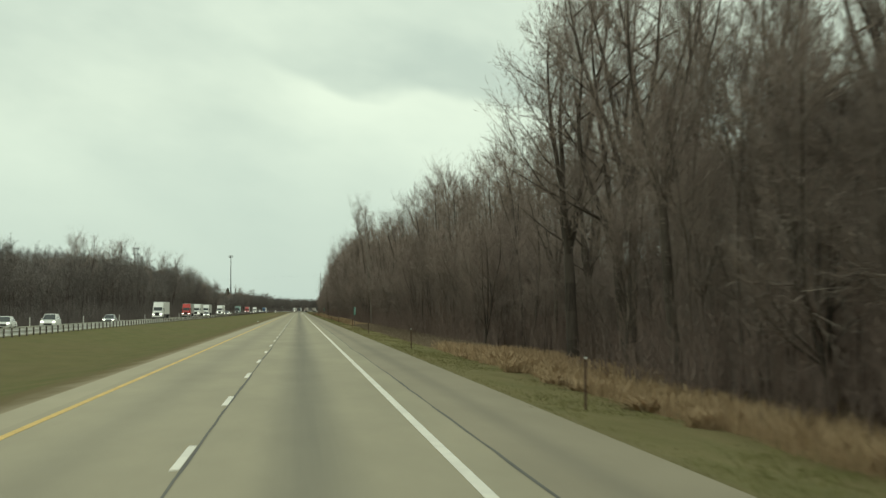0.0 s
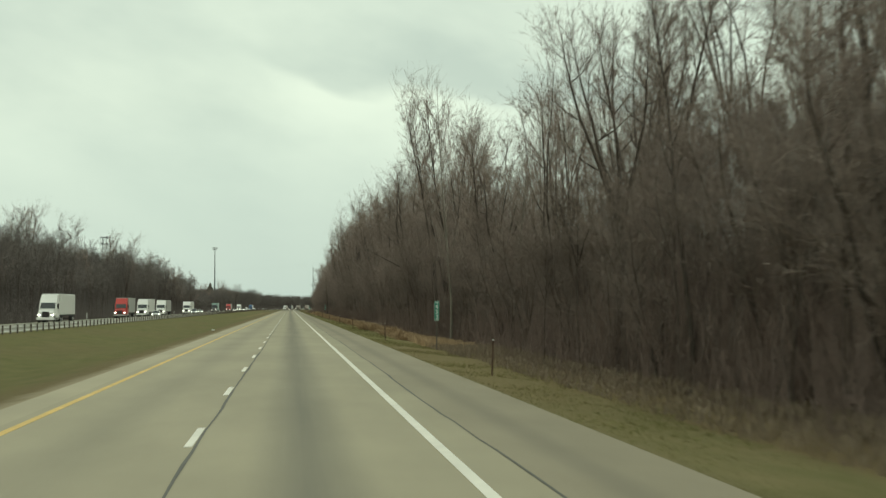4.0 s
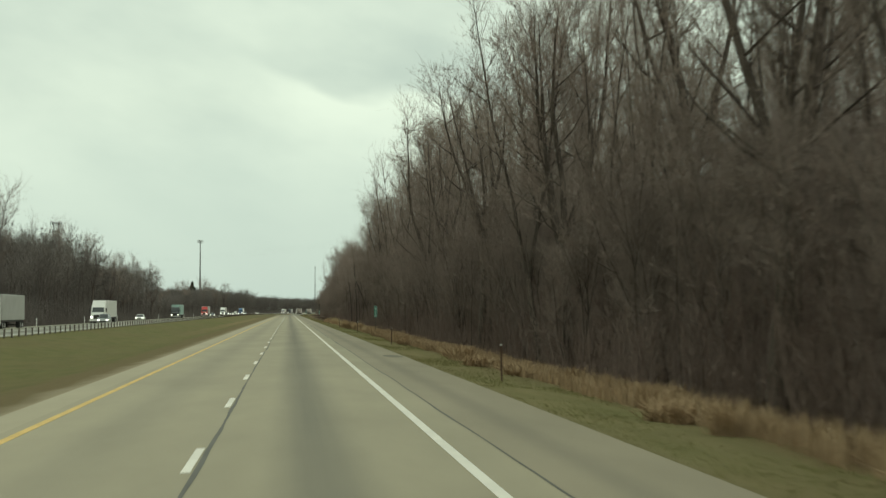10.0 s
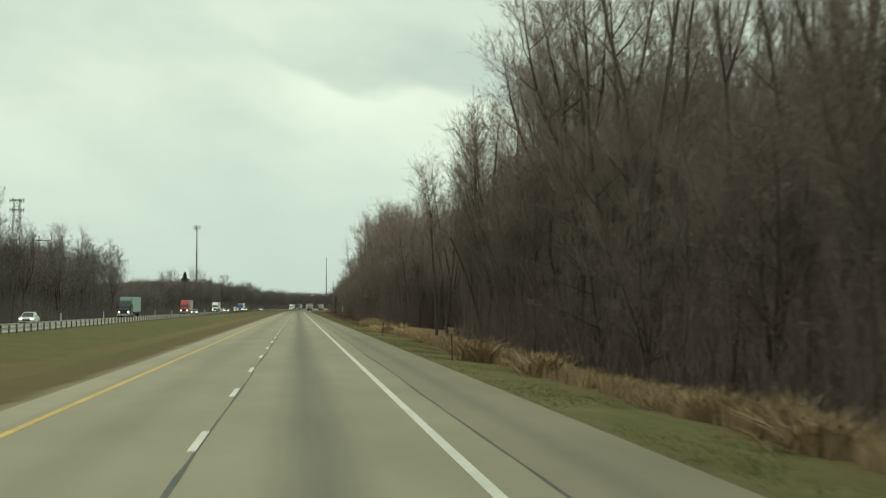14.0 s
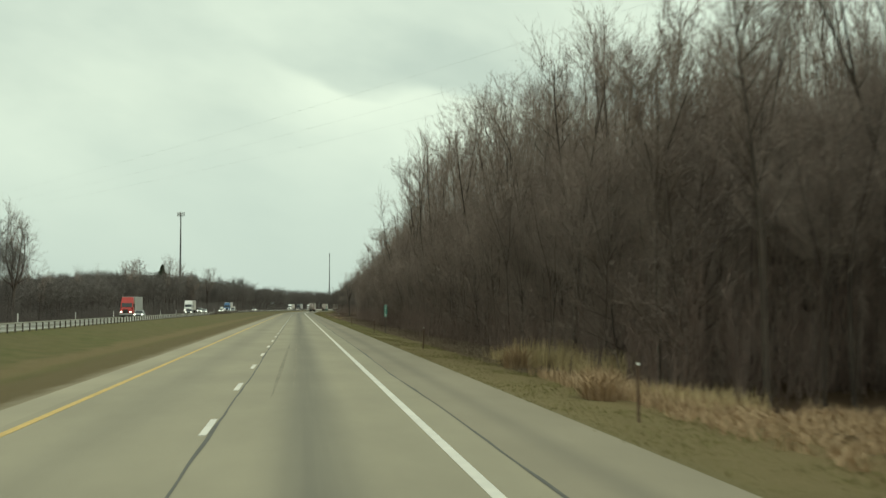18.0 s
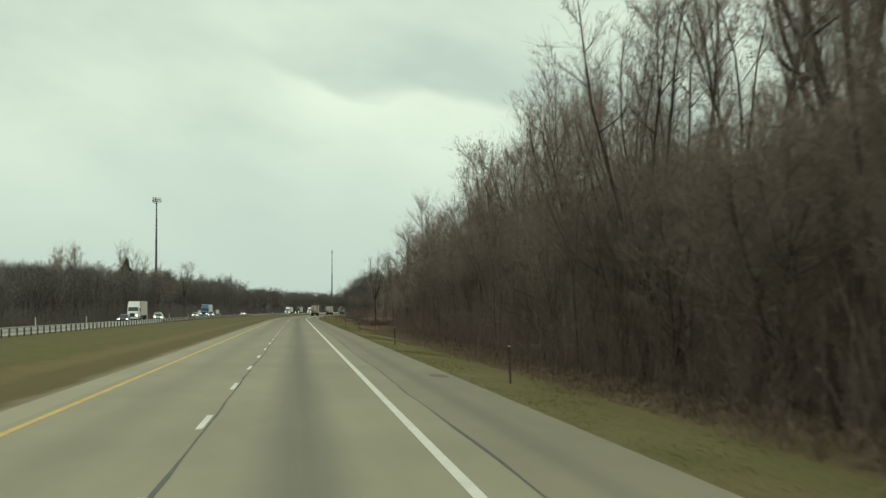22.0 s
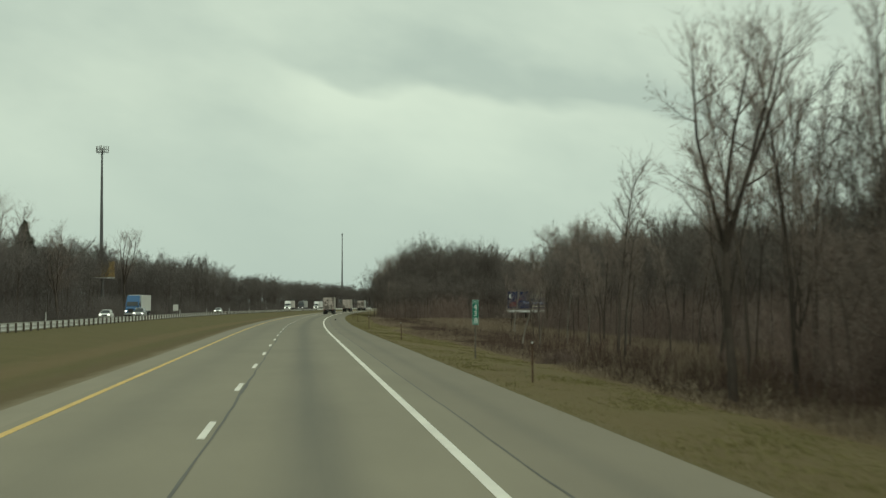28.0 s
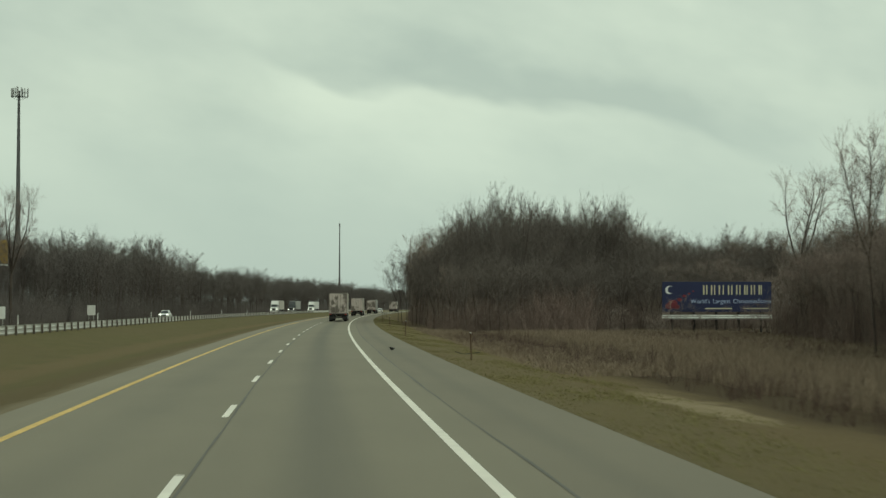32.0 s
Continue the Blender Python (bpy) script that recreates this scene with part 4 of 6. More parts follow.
# dark brush along the meadow's near side and in the open ground towards the billboard
for k, y in enumerate(np.arange(1113, 1420, CHUNK)):
    y = float(y)
    rows = ((11.2, 0.55, 0.7), (14.4, 0.6, 0.85)) if y > 1228 else ((13.1, 0.7, 0.85), (15.5, 0.8, 1.2))
    if 1270 < y < 1312:
        rows = ((14.4, 0.6, 0.75),)
    if y > 1300:
        rows += ((30.0, 1.2, 0.6), (42.0, 1.4, 0.7))
    for j, (lat, wide, tall) in enumerate(rows):
        scatter_chunk("thicket", LOW_BRUSH[(k + j) % 2], lat, y + 5 * j, (wide, tall), (k + j) % 2 == 0, "low reddish-brown brush at the edge of the meadow", "thicket")
bush = new("bush", brush_chunk("bush", 79, 1.6, 1.6, 26, 1.0, 0.006, BRUSH, (4, 7), 9, 3, 0.5, 0.9, 0.01))
bush.matrix_basis = pose(*at(13.0, 1178.0, ground_z(13.8)))
tagged(bush, "rounded pinkish-brown leafless bush at the edge of the meadow", "bush")
for k, y in enumerate((703.0, 725.0, 740.0)):
    scatter_chunk("thicket", LOW_BRUSH[k % 2], 11.6, y, (0.8, 0.6), k % 2 == 0, "low reddish-brown brush in a pocket of grass", "thicket")

# a taller stand at the far corner of the meadow
for k, y in enumerate((1318.0, 1336.0)):
    for j in range(2):
        scatter_chunk("saplings", MANTLE[(k + j) % 3], 35.0 + 6.5 * j, y + 3 * j, (1.1, 0.95 + 0.2 * j), (k + j) % 2 == 0, "rounded twiggy young trees along the front of the woods", "saplings")
    scatter_chunk("woods", DEEP[k % 4], 34.0, y, (1.0, 0.72), k % 2 == 0, WOODS_LABEL, "woods")

# the dark young growth at the corner of the woods that juts out beside the billboard
for k, (lat, y) in enumerate(((41.5, 1366.0), (44.5, 1384.0), (46.5, 1399.0))):
    for j in range(3):
        scatter_chunk("saplings", MANTLE[(k + j) % 3], lat + 5.0 * j, y - 2 * j, (1.1, 0.92 + 0.06 * j), (k + j) % 2 == 0, "rounded twiggy young trees along the front of the woods", "saplings")
        scatter_chunk("thicket", THICKETS[(k + j) % 3], lat - 0.5 + 5.0 * j, y + 2 * j - 2, (1.0, 1.15), (k + j) % 2 == 1, THICKET_LABEL, "thicket")
    scatter_chunk("saplings", SAPLINGS[k], lat, y, (1.0, 0.85), k % 2 == 0, SAPLING_LABEL, "saplings")

# the wood's edge that closes the field behind the billboard: a rounded grove by the road, lower woods beyond
for j, y in enumerate((1456.0, 1470.0, 1484.0, 1502.0)):
    for k, x in enumerate((28.5, 36.0, 46.0, 59.0, 74.0, 91.0, 108.0, 125.0, 142.0, 159.0)):
        dome = float(np.interp(x, (18, 28.5, 36, 46, 59, 200), (0.85, 1.0, 1.3, 1.1, 0.98, 1.04)))
        back = 0.0 if x < 50 else 14.0
        lat = x - bend(y)
        ob = scatter_chunk("woods", YOUNG[(k + j) % 3], lat - 2 * (j % 2), y + back, (1.0, dome * (0.92 + 0.07 * ((k * 5) % 3) + 0.04 * j)), False, "grey-brown leafless woods behind the open field", "woods")
        ob.matrix_basis = ob.matrix_basis @ pose(0, 0, 0, 0, 0, 90)
        if j == 0:
            ob = scatter_chunk("thicket", THICKETS[k % 3], lat, y + back - 4, (1.0, 0.8), False, THICKET_LABEL, "thicket")
            ob.matrix_basis = ob.matrix_basis @ pose(0, 0, 0, 0, 0, 90)
        ob = scatter_chunk("saplings", SAPLINGS[(k + j) % 3], lat + 2, y + back - 2, (1.0, dome * (0.85 + 0.05 * j)), False, SAPLING_LABEL, "saplings")
        ob.matrix_basis = ob.matrix_basis @ pose(0, 0, 0, 0, 0, 90)

# left-hand woods across the oncoming road
LEFT = [woods_chunk(80 + k, 40.0, 22.0, 30, 16.0, 0.012, FAR_TWIG, (4, 5, 3), 0.07, 0.2, 0.27, 16, 0.1, 0.8, 0.4, 0.7, 0.35) for k in range(4)]
LEFT_SAP = [brush_chunk("saplings", 85 + k, 40.0, 16.0, 130, 10.0, 0.012, FAR_TWIG, (1, 3), 12, 3, 0.1, 0.5, 0.04) for k in range(2)]
LEFT_BRUSH = [brush_chunk("thicket", 90 + k, 40.0, 12.0, 110, 5.0, 0.012, FAR_TWIG, (2, 5), 8, 2, 0.2, 0.4) for k in range(2)]
hrng = np.random.default_rng(8)
LEFT_Y = (100, 300, 360, 400, 465, 548, 562, 590, 610, 750, 800, 850, 905, 950, 1006, 1022, 1116, 1198, 1254, 1340, 1400, 1475, 1550, 1630, 1700, 1900, 2120, 3000)
LEFT_H = (13, 13, 13, 17, 19, 19, 15, 15, 18.5, 20, 19, 14.5, 14, 18, 16.5, 9, 9.3, 11, 13.5, 16, 15.5, 15.5, 17.6, 16.6, 14.8, 14.8, 15, 14)


for k, y in enumerate(np.arange(110, 3180, 38.0)):
    y = float(y)
    hs = float(np.interp(y, LEFT_Y, LEFT_H)) / 16.0 * hrng.uniform(0.84, 1.08)
    for lat, mesh, nm, sc in ((-50.5, LEFT[k % 4], "woods", (-1.0, hs)), (-64.0, LEFT[(k + 2) % 4], "woods", (-1.2, hs * 0.98)), (-62.0, LEFT_SAP[(k + 1) % 2], "saplings", (-1.3, hs * 1.05)),
                              (-48.5, LEFT_BRUSH[k % 2], "thicket", (-1.0, min(1.2, hs * 1.2))), (-49.5, LEFT_SAP[k % 2], "saplings", (-1.0, hs * 0.95)), (-58.0, LEFT_BRUSH[(k + 1) % 2], "thicket", (-1.5, hs * 1.4))):
        if y > 1800 and lat in (-64.0, -49.5, -58.0):
            continue
        if 1470 < y < 1560 and lat > -56 and nm != "thicket":
            continue
        scatter_chunk(nm, mesh, lat, y, sc, (k // 2) % 2 == 0, "leafless grey-brown woods beyond the oncoming lanes" if nm != "thicket" else "brown brush at the foot of the far woods", nm, ground_z(lat))

# taller trees that stand out of the far woods here and there
y = 330.0
while y < 1520:
    h = float(np.interp(y, LEFT_Y, LEFT_H)) * hrng.uniform(1.05, 1.4)
    if not 1440 < y < 1500:
        plant_tree(int(hrng.choice((0, 1, 2, 3, 5))), -hrng.uniform(50.0, 63.0), y, h / 20.0, float(hrng.uniform(0, 360)))
    y += hrng.uniform(14.0, 38.0)


# ---- grasses ----
def blades(seed, length, depth, count, tall, width, mat, lean=0.25, clump=1, fall=None):
    r = np.random.default_rng(seed)
    n = count
    cx = np.repeat(r.uniform(0, depth, n // clump), clump)
    cy = np.repeat(r.uniform(-0.5, 0.5, n // clump) * length, clump)
    n = len(cx)
    base = np.stack([cx + r.normal(0, 0.08, n) * (clump > 1), cy + r.normal(0, 0.08, n) * (clump > 1), np.full(n, -0.03)], 1)
    if fall:
        base[:, 2] += [fall(x) for x in base[:, 0]]
    h = tall * r.uniform(0.5, 1.15, n)
    az, ln = r.uniform(0, 6.28, n), np.abs(r.normal(0, lean, n))
    side = np.stack([-np.sin(az), np.cos(az), np.zeros(n)], 1) * width * 0.5
    out = np.stack([np.cos(az), np.sin(az), np.zeros(n)], 1) * (ln * h)[:, None]
    up = np.stack([np.zeros(n), np.zeros(n), h], 1)
    a, b = base - side, base + side
    c, d = base + up * 0.6 + out * 0.35 + side * 0.8, base + up * 0.6 + out * 0.35 - side * 0.8
    t1, t2 = base + up + out + side * 0.15, base + up + out - side * 0.15
    v = np.stack([a, b, c, d, t1, t2], 1).reshape(-1, 3)
    k = np.arange(n)[:, None] * 6
    f = np.concatenate([k + [0, 1, 2, 3], k + [3, 2, 4, 5]])
    return mesh_of("grass", v, f, mat)


def verge_fall(x):
    return ground_z(5.5 + x) - 0.01


def bank_fall(x):
    return ground_z(9.0 + x) - ground_z(9.0)


TALL = [blades(100 + k, CHUNK, 4.2, 3600, 0.75, 0.028, TALL_GRASS, 0.3, 8, bank_fall) for k in range(3)]
MEADOW = [blades(105 + k, CHUNK, 4.2, 3200, 0.7, 0.02, MEADOW_GRASS, 0.25, 5) for k in range(3)]
DRY = [blades(115 + k, CHUNK, 7.0, 6200, 0.09, 0.022, STRAW_GRASS, 0.5, 3, verge_fall) for k in range(2)]
SHORT = [blades(110 + k, CHUNK, 3.6, 3600, 0.09, 0.022, SHORT_GRASS, 0.5, 3, verge_fall) for k in range(2)]
for k, y in enumerate(np.arange(5, 1560, CHUNK)):
    y = float(y)
    e, h = stretch_at(y)
    d = min(e, 16.0) - 9.2
    tall = 0.42 if 100 < y < 266 else 0.85 if 270 < y < 665 else 0.45 if 688 < y < 745 else 0.3 if 755 < y < 1115 else 0.75 if y < 1140 else 0.4
    if 755 < y < 1056:
        scatter_chunk("thicket", LOW_BRUSH[k % 2], 9.6, y, (0.45, 0.7), k % 2 == 0, "low reddish-brown brush at the edge of the woods", "thicket", ground_z(11))
    dried = y > 1020 or 196 < y < 266 or 700 < y < 840
    scatter_chunk("short_grass", (DRY if dried else SHORT)[k % 2], 5.5, y, (1.0, 1.0), k % 2 == 0, "short mown straw-coloured verge grass" if dried else "short mown green-brown verge grass", "grass", 0.0)
    if 1275 < y < 1312:
        continue
    foot = 12.6 if 1110 < y < 1235 else 9.0
    scatter_chunk("tall_grass", (MEADOW if 100 < y < 266 or y > 765 else TALL)[k % 3], foot, y, (max(0.9, d / 4.2), tall * (0.65 + 0.55 * ((k * 5) % 7) / 6)), k % 2 == 0, "tall tan dead grass between verge and woods", "grass", ground_z(foot + 2.2) if y > 1110 else ground_z(9.0))
for k, y in enumerate((694.0, 714.0, 734.0)):
    for j, lat in enumerate((13.5, 18.5, 23.5)):
        scatter_chunk("tall_grass", TALL[(k + j) % 3], lat, y + 3 * j, (1.25, 0.75), k % 2 == 0, "tall tan dead grass in a pocket of the woods", "grass", ground_z(15.0) + 0.3)
for k, y in enumerate(np.arange(1176, 1440, CHUNK)):
    for j, lat in enumerate((17.0, 21.0, 25.0, 29.0, 33.5, 38.0, 43.0)):
        if lat < 28 or y > 1300:
            scatter_chunk("tall_grass", MEADOW[(k + j) % 3], lat, float(y) + 4 * j, (1.1, 0.95 if lat < 28 else 0.7), (k + j) % 2 == 0, "tall greyish tan meadow grass in the open field", "grass", ground_z(lat + 2))
REEDS = blades(120, 8.0, 3.0, 900, 1.6, 0.025, REED, 0.16, 5)
for lat, y, s in ((9.9, 773.0, 0.95), (10.6, 766.0, 0.85), (9.7, 780.0, 0.6), (9.9, 716.0, 0.5), (10.2, 747.0, 0.5)):
    scatter_chunk("reeds", REEDS, lat, y, (0.9, s), False, "stand of pale straw-coloured reeds by the verge", "reeds", ground_z(lat + 1.5))


def tussock(seed):
    """A dense fan of arching dead grass."""
    return blades(seed, 0.5, 0.5, 260, 1.0, 0.02, TALL_GRASS, 0.42, 1)


TUSSOCKS = [tussock(130 + k) for k in range(4)]
trng = random.Random(17)


def grass_tussock(lat, y, size, tall):
    ob = new("grass_tussock", TUSSOCKS[trng.randrange(4)])
    ob.matrix_basis = pose(*at(lat, y, ground_z(lat) - 0.02), 0, 0, trng.uniform(0, 360)) @ Matrix.Diagonal((size, size, tall, 1))
    tagged(ob, "tussock of tall tan dead grass leaning over the verge", "grass", "grass tussocks")


for y in np.arange(12, 665, 4.6):
    y = float(y)
    if not 98 < y < 262:
        grass_tussock(trng.uniform(8.6, 11.2), y + trng.uniform(-2, 2), trng.uniform(1.2, 2.6), trng.uniform(0.5, 1.0) * (0.95 if y > 270 else 0.7))
for lat, y, size, tall in ((8.9, 746.0, 1.9, 1.0), (8.6, 744.6, 1.6, 0.8), (9.4, 748.5, 1.5, 0.85), (9.3, 770.0, 1.8, 1.1), (11.0, 722.0, 2.4, 1.2), (9.6, 706.0, 2.2, 1.1),
                           (9.0, 620.0, 3.0, 1.2), (9.4, 1060.0, 1.8, 0.4), (9.9, 1073.0, 1.8, 0.45), (10.2, 1081.0, 1.6, 0.4), (9.2, 1094.0, 1.4, 0.35), (10.8, 1101.0, 2.0, 0.45)):
    grass_tussock(lat, y, size, tall)


# ---- guardrail along the oncoming road ----
def build_guardrail():
    rail = thing("guardrail", pose(0, 0, 0), "long galvanised beam guardrail on dark timber posts beside the median", "guardrail", kind="structure")
    prof = [(-0.00, 0.14), (0.05, 0.23), (0.05, 0.38), (0.0, 0.47), (0.05, 0.56), (0.05, 0.68), (0.0, 0.76)]
    ys = np.arange(40, 2000, 3.62 * 2)
    first = None
    for k, (a, b) in enumerate(zip(ys, ys[1:])):
        v = []
        for y in (a, b + 0.1):
            for dx, z in prof:
                v.append(at(-23.9 - dx, y, z - 0.05))
            for dx, z in reversed(prof):
                v.append(at(-23.905 - dx, y, z - 0.05))
        n = len(prof) * 2
        f = [(i, (i + 1) % n, n + (i + 1) % n, n + i) for i in range(n)]
        put(new("rail_beam", mesh_of("rail_beam", [tuple(p) for p in v], f, GALV)), rail)
    bm = bmesh.new()
    box(bm, 0, 0, 0.27, 0.13, 0.15, 1.0, 0.012)
    post = part("post", bm, WOOD_POST, rail)
    post.matrix_basis = pose(*at(-23.78, 60, -0.1))
    extra = []
    for k in range(1, 480):
        y = 60 + 3.62 * k
        if k < 300:
            put(new("post", post.data), rail, pose(*at(-23.78, y, -0.1), 0, 0, heading(y)))
        else:
            extra.append(at(-23.78, y, -0.1))
    bm = bmesh.new()
    for p in extra:
        box(bm, p.x, p.y, p.z + 0.28, 0.16, 0.2, 1.0)
    tagged(part("far_posts", bm, WOOD_POST, rail), kind="stuff")


build_guardrail()


# ---- writing ----
def words(name, text, size, mat, parent, m, label="", depth=0.003):
    cu = bpy.data.curves.new(name, "FONT")
    cu.body, cu.size, cu.extrude, cu.align_x, cu.align_y = text, size, depth, "CENTER", "CENTER"
    tmp = new(name, cu)
    me = bpy.data.meshes.new_from_object(tmp.evaluated_get(bpy.context.evaluated_depsgraph_get()))
    bpy.data.objects.remove(tmp)
    me.materials.append(mat)
    return tagged(put(new(name, me), parent, m), label)


FACE = pose(0, 0, 0, 90, 0, 0)  # writing that faces back along the road


# ---- roadside furniture ----
POST_GREY = plain("weathered_grey_post", (0.15, 0.13, 0.11), 0.8, 0.2, 0.2, 9.0)

def mile_marker(y, lat, top, digit):
    z = ground_z(lat)
    s = thing("mile_marker", pose(*at(lat, y, z)) @ pose(0, 0, 0, 0, 0, -2),
              "narrow green mile marker sign with white numerals on a steel post", "road sign", "mile markers")
    t = top - z
    bm = bmesh.new(); box(bm, 0, 0.03, (t - 0.1) / 2 - 0.2, 0.07, 0.04, t + 0.3, 0.006)
    part("post", bm, POST_GREY, s, "weathered grey steel post")
    bm = bmesh.new(); box(bm, 0, -0.002, t - 0.6, 0.305, 0.008, 1.2, 0.0)
    panel = part("sign_panel", bm, SIGN_GREEN, s, "green reflective panel")
    bm = bmesh.new()
    for cx, cz, sx, sz in ((-0.143, t - 0.6, 0.008, 1.18), (0.143, t - 0.6, 0.008, 1.18), (0, t - 0.008, 0.302, 0.012), (0, t - 1.192, 0.302, 0.012), (0, t - 0.85, 0.28, 0.009)):
        box(bm, cx, -0.008, cz, sx, 0.004, sz)
    part("border", bm, SIGN_WHITE, panel)
    words("word", "mi", 0.2, SIGN_WHITE, panel, pose(0, -0.009, t - 0.1) @ FACE)
    words("numeral", "4", 0.36, SIGN_WHITE, panel, pose(0, -0.009, t - 0.36) @ FACE)
    words("numeral", "3", 0.36, SIGN_WHITE, panel, pose(0, -0.009, t - 0.67) @ FACE)
    words("numeral", "." + digit, 0.36, SIGN_WHITE, panel, pose(-0.02, -0.009, t - 1.02) @ FACE)


mile_marker(250.8, 9.0, 2.55, "2")
mile_marker(556.89, 9.0, 2.74, "4")
mile_marker(863.17, 8.93, 2.43, "6")
mile_marker(1169.45, 8.4, 2.42, "8")


def delineator():
    d = thing("delineator_post", pose(*at(7.0, 35.6, ground_z(7.0))), "slim steel delineator post with a small white reflector", "delineator", "delineator posts")
    bm = bmesh.new()
    box(bm, 0, 0.02, 0.55, 0.01, 0.03, 1.5); box(bm, -0.017, 0.0, 0.55, 0.034, 0.008, 1.5); box(bm, 0.017, 0.04, 0.55, 0.034, 0.008, 1.5)
    part("post", bm, RUST, d)
    bm = bmesh.new()
    cyl(bm, (0, -0.02, 1.24), (0, -0.005, 1.24), 0.032, sides=14)
    part("reflector", bm, SIGN_WHITE, d, "round white reflector")
    return d


first_delineator = delineator()
drng = random.Random(4)
for k in range(1, 28):
    y = 35.6 + 58.3 * k
    copy_thing(first_delineator, pose(*at(7.0 + drng.uniform(-0.2, 0.3), y, ground_z(7.0)), drng.uniform(-2, 2), drng.uniform(-3, 3), 0))


# ---- towers and lines ----
ANTENNA_PALE = plain("pale_antenna_shell", (0.46, 0.47, 0.46), 0.5, var=0.1, scale=2.0)


def monopole(lat, y, top, r0, label, crown=True):
    """A tapered steel pole in slip-jointed lengths, with a ring of antennas or, without crown, a slim closed tip."""
    base = -1.3
    t = thing("cell_tower", pose(lat, y, base), label, "tower", "cell towers")
    h = top - base
    for k in range(6):
        bm = bmesh.new()
        cyl(bm, (0, 0, h * k / 6), (0, 0, h * (k + 1) / 6 + 0.02), r0 * (1 - 0.11 * k), r0 * (0.93 - 0.11 * k), 16)
        part("pole_length", bm, POLE_GREY, t)
    if not crown:
        bm = bmesh.new()
        cyl(bm, (0, 0, h), (0, 0, h + 2.2), r0 * 0.62, r0 * 0.62, 14)
        part("antenna_shell", bm, POLE_GREY, t)
        bm = bmesh.new()
        cyl(bm, (0, 0, h + 2.2), (0, 0, h + 4.0), 0.05, 0.02, 6)
        part("lightning_rod", bm, POLE_GREY, t)
        return
    reach = 2.5
    ring = [Vector((reach * math.cos(radians(120 * k + 30)), reach * math.sin(radians(120 * k + 30)), 0)) for k in range(3)]
    for level, name in ((h - 1.5, "platform"), (h - 0.4, "handrail")):
        bm = bmesh.new()
        for k in range(3):
            a, b = ring[k] + Vector((0, 0, level)), ring[(k + 1) % 3] + Vector((0, 0, level))
            cyl(bm, a, b, 0.06, sides=6)
            if name == "platform":
                cyl(bm, (0, 0, level), (a + b) / 2, 0.08, sides=6)
                cyl(bm, (0, 0, level - 1.0), a, 0.05, sides=6)
        part(name, bm, POLE_GREY, t)
    for k in range(3):
        for f in (0.06, 0.35, 0.65, 0.94):
            q = ring[k].lerp(ring[(k + 1) % 3], f) * 1.06
            bm = bmesh.new()
            box(bm, 0, 0, 0, 0.30, 0.17, 2.3, 0.04)
            o = part("antenna", bm, ANTENNA_PALE, t, "pale panel antenna")
            o.matrix_basis = Matrix.Translation((q.x, q.y, h - 0.35)) @ pose(0, 0, 0, 0, 0, 120 * k + 180)
            bm = bmesh.new()
            cyl(bm, (0, 0.14, -1.4), (0, 0.14, 1.0), 0.045, sides=6)
            part("mount_pipe", bm, POLE_GREY, o)


monopole(-71.2, 1669.0, 58.8, 0.85, "tall grey steel monopole cell tower with antennas, beyond the oncoming lanes")
monopole(30.6, 2251.0, 52.6, 0.72, "tall slim grey steel monopole tower above the distant woods", False)


def lattice_tower(x, y, top):
    t = thing("lattice_tower", pose(x, y, -1.3), "tall grey steel lattice tower rising out of the woods", "tower")
    h = top + 1.3

    def w(z):
        return 3.2 + (1.3 - 3.2) * min(1.0, z / h)

    levels = [h * (1 - (1 - k / 11) ** 1.15) for k in range(12)]
    for sx in (-1, 1):
        for sy in (-1, 1):
            bm = bmesh.new()
            cyl(bm, (sx * w(0), sy * w(0), 0), (sx * w(h), sy * w(h), h), 0.13, 0.09, 6)
            part("leg", bm, POLE_GREY, t)
    bm = bmesh.new()
    for a, b in zip(levels, levels[1:]):
        for s in (-1, 1):
            for flip in (-1, 1):
                cyl(bm, (flip * w(a), s * w(a), a), (-flip * w(b), s * w(b), b), 0.05, sides=4)
                cyl(bm, (s * w(a), flip * w(a), a), (s * w(b), -flip * w(b), b), 0.05, sides=4)
            cyl(bm, (-w(b), s * w(b), b), (w(b), s * w(b), b), 0.05, sides=4)
            cyl(bm, (s * w(b), -w(b), b), (s * w(b), w(b), b), 0.05, sides=4)
    part("bracing", bm, POLE_GREY, t)
    for z in (h - 0.5, h - 5.0):
        for k in range(6):
            a = radians(60 * k)
            bm = bmesh.new(); box(bm, 3.2 * math.cos(a), 3.2 * math.sin(a), z, 0.35, 0.35, 2.0, 0.04)
            part("antenna", bm, POLE_GREY, t)
        bm = bmesh.new()
        for k in range(6):
            a, b = radians(60 * k), radians(60 * k + 60)
            cyl(bm, (3.2 * math.cos(a), 3.2 * math.sin(a), z), (3.2 * math.cos(b), 3.2 * math.sin(b), z), 0.07, sides=5)
            cyl(bm, (0, 0, z), (3.2 * math.cos(a), 3.2 * math.sin(a), z), 0.06, sides=5)
        part("platform", bm, POLE_GREY, t)


lattice_tower(-133.0, 1308.0, 53.0)
LINE_SIDE = Vector((0.929, 0.37, 0))
WIRE = plain("weathered_wire", (0.40, 0.41, 0.40), 0.5, 0.5)


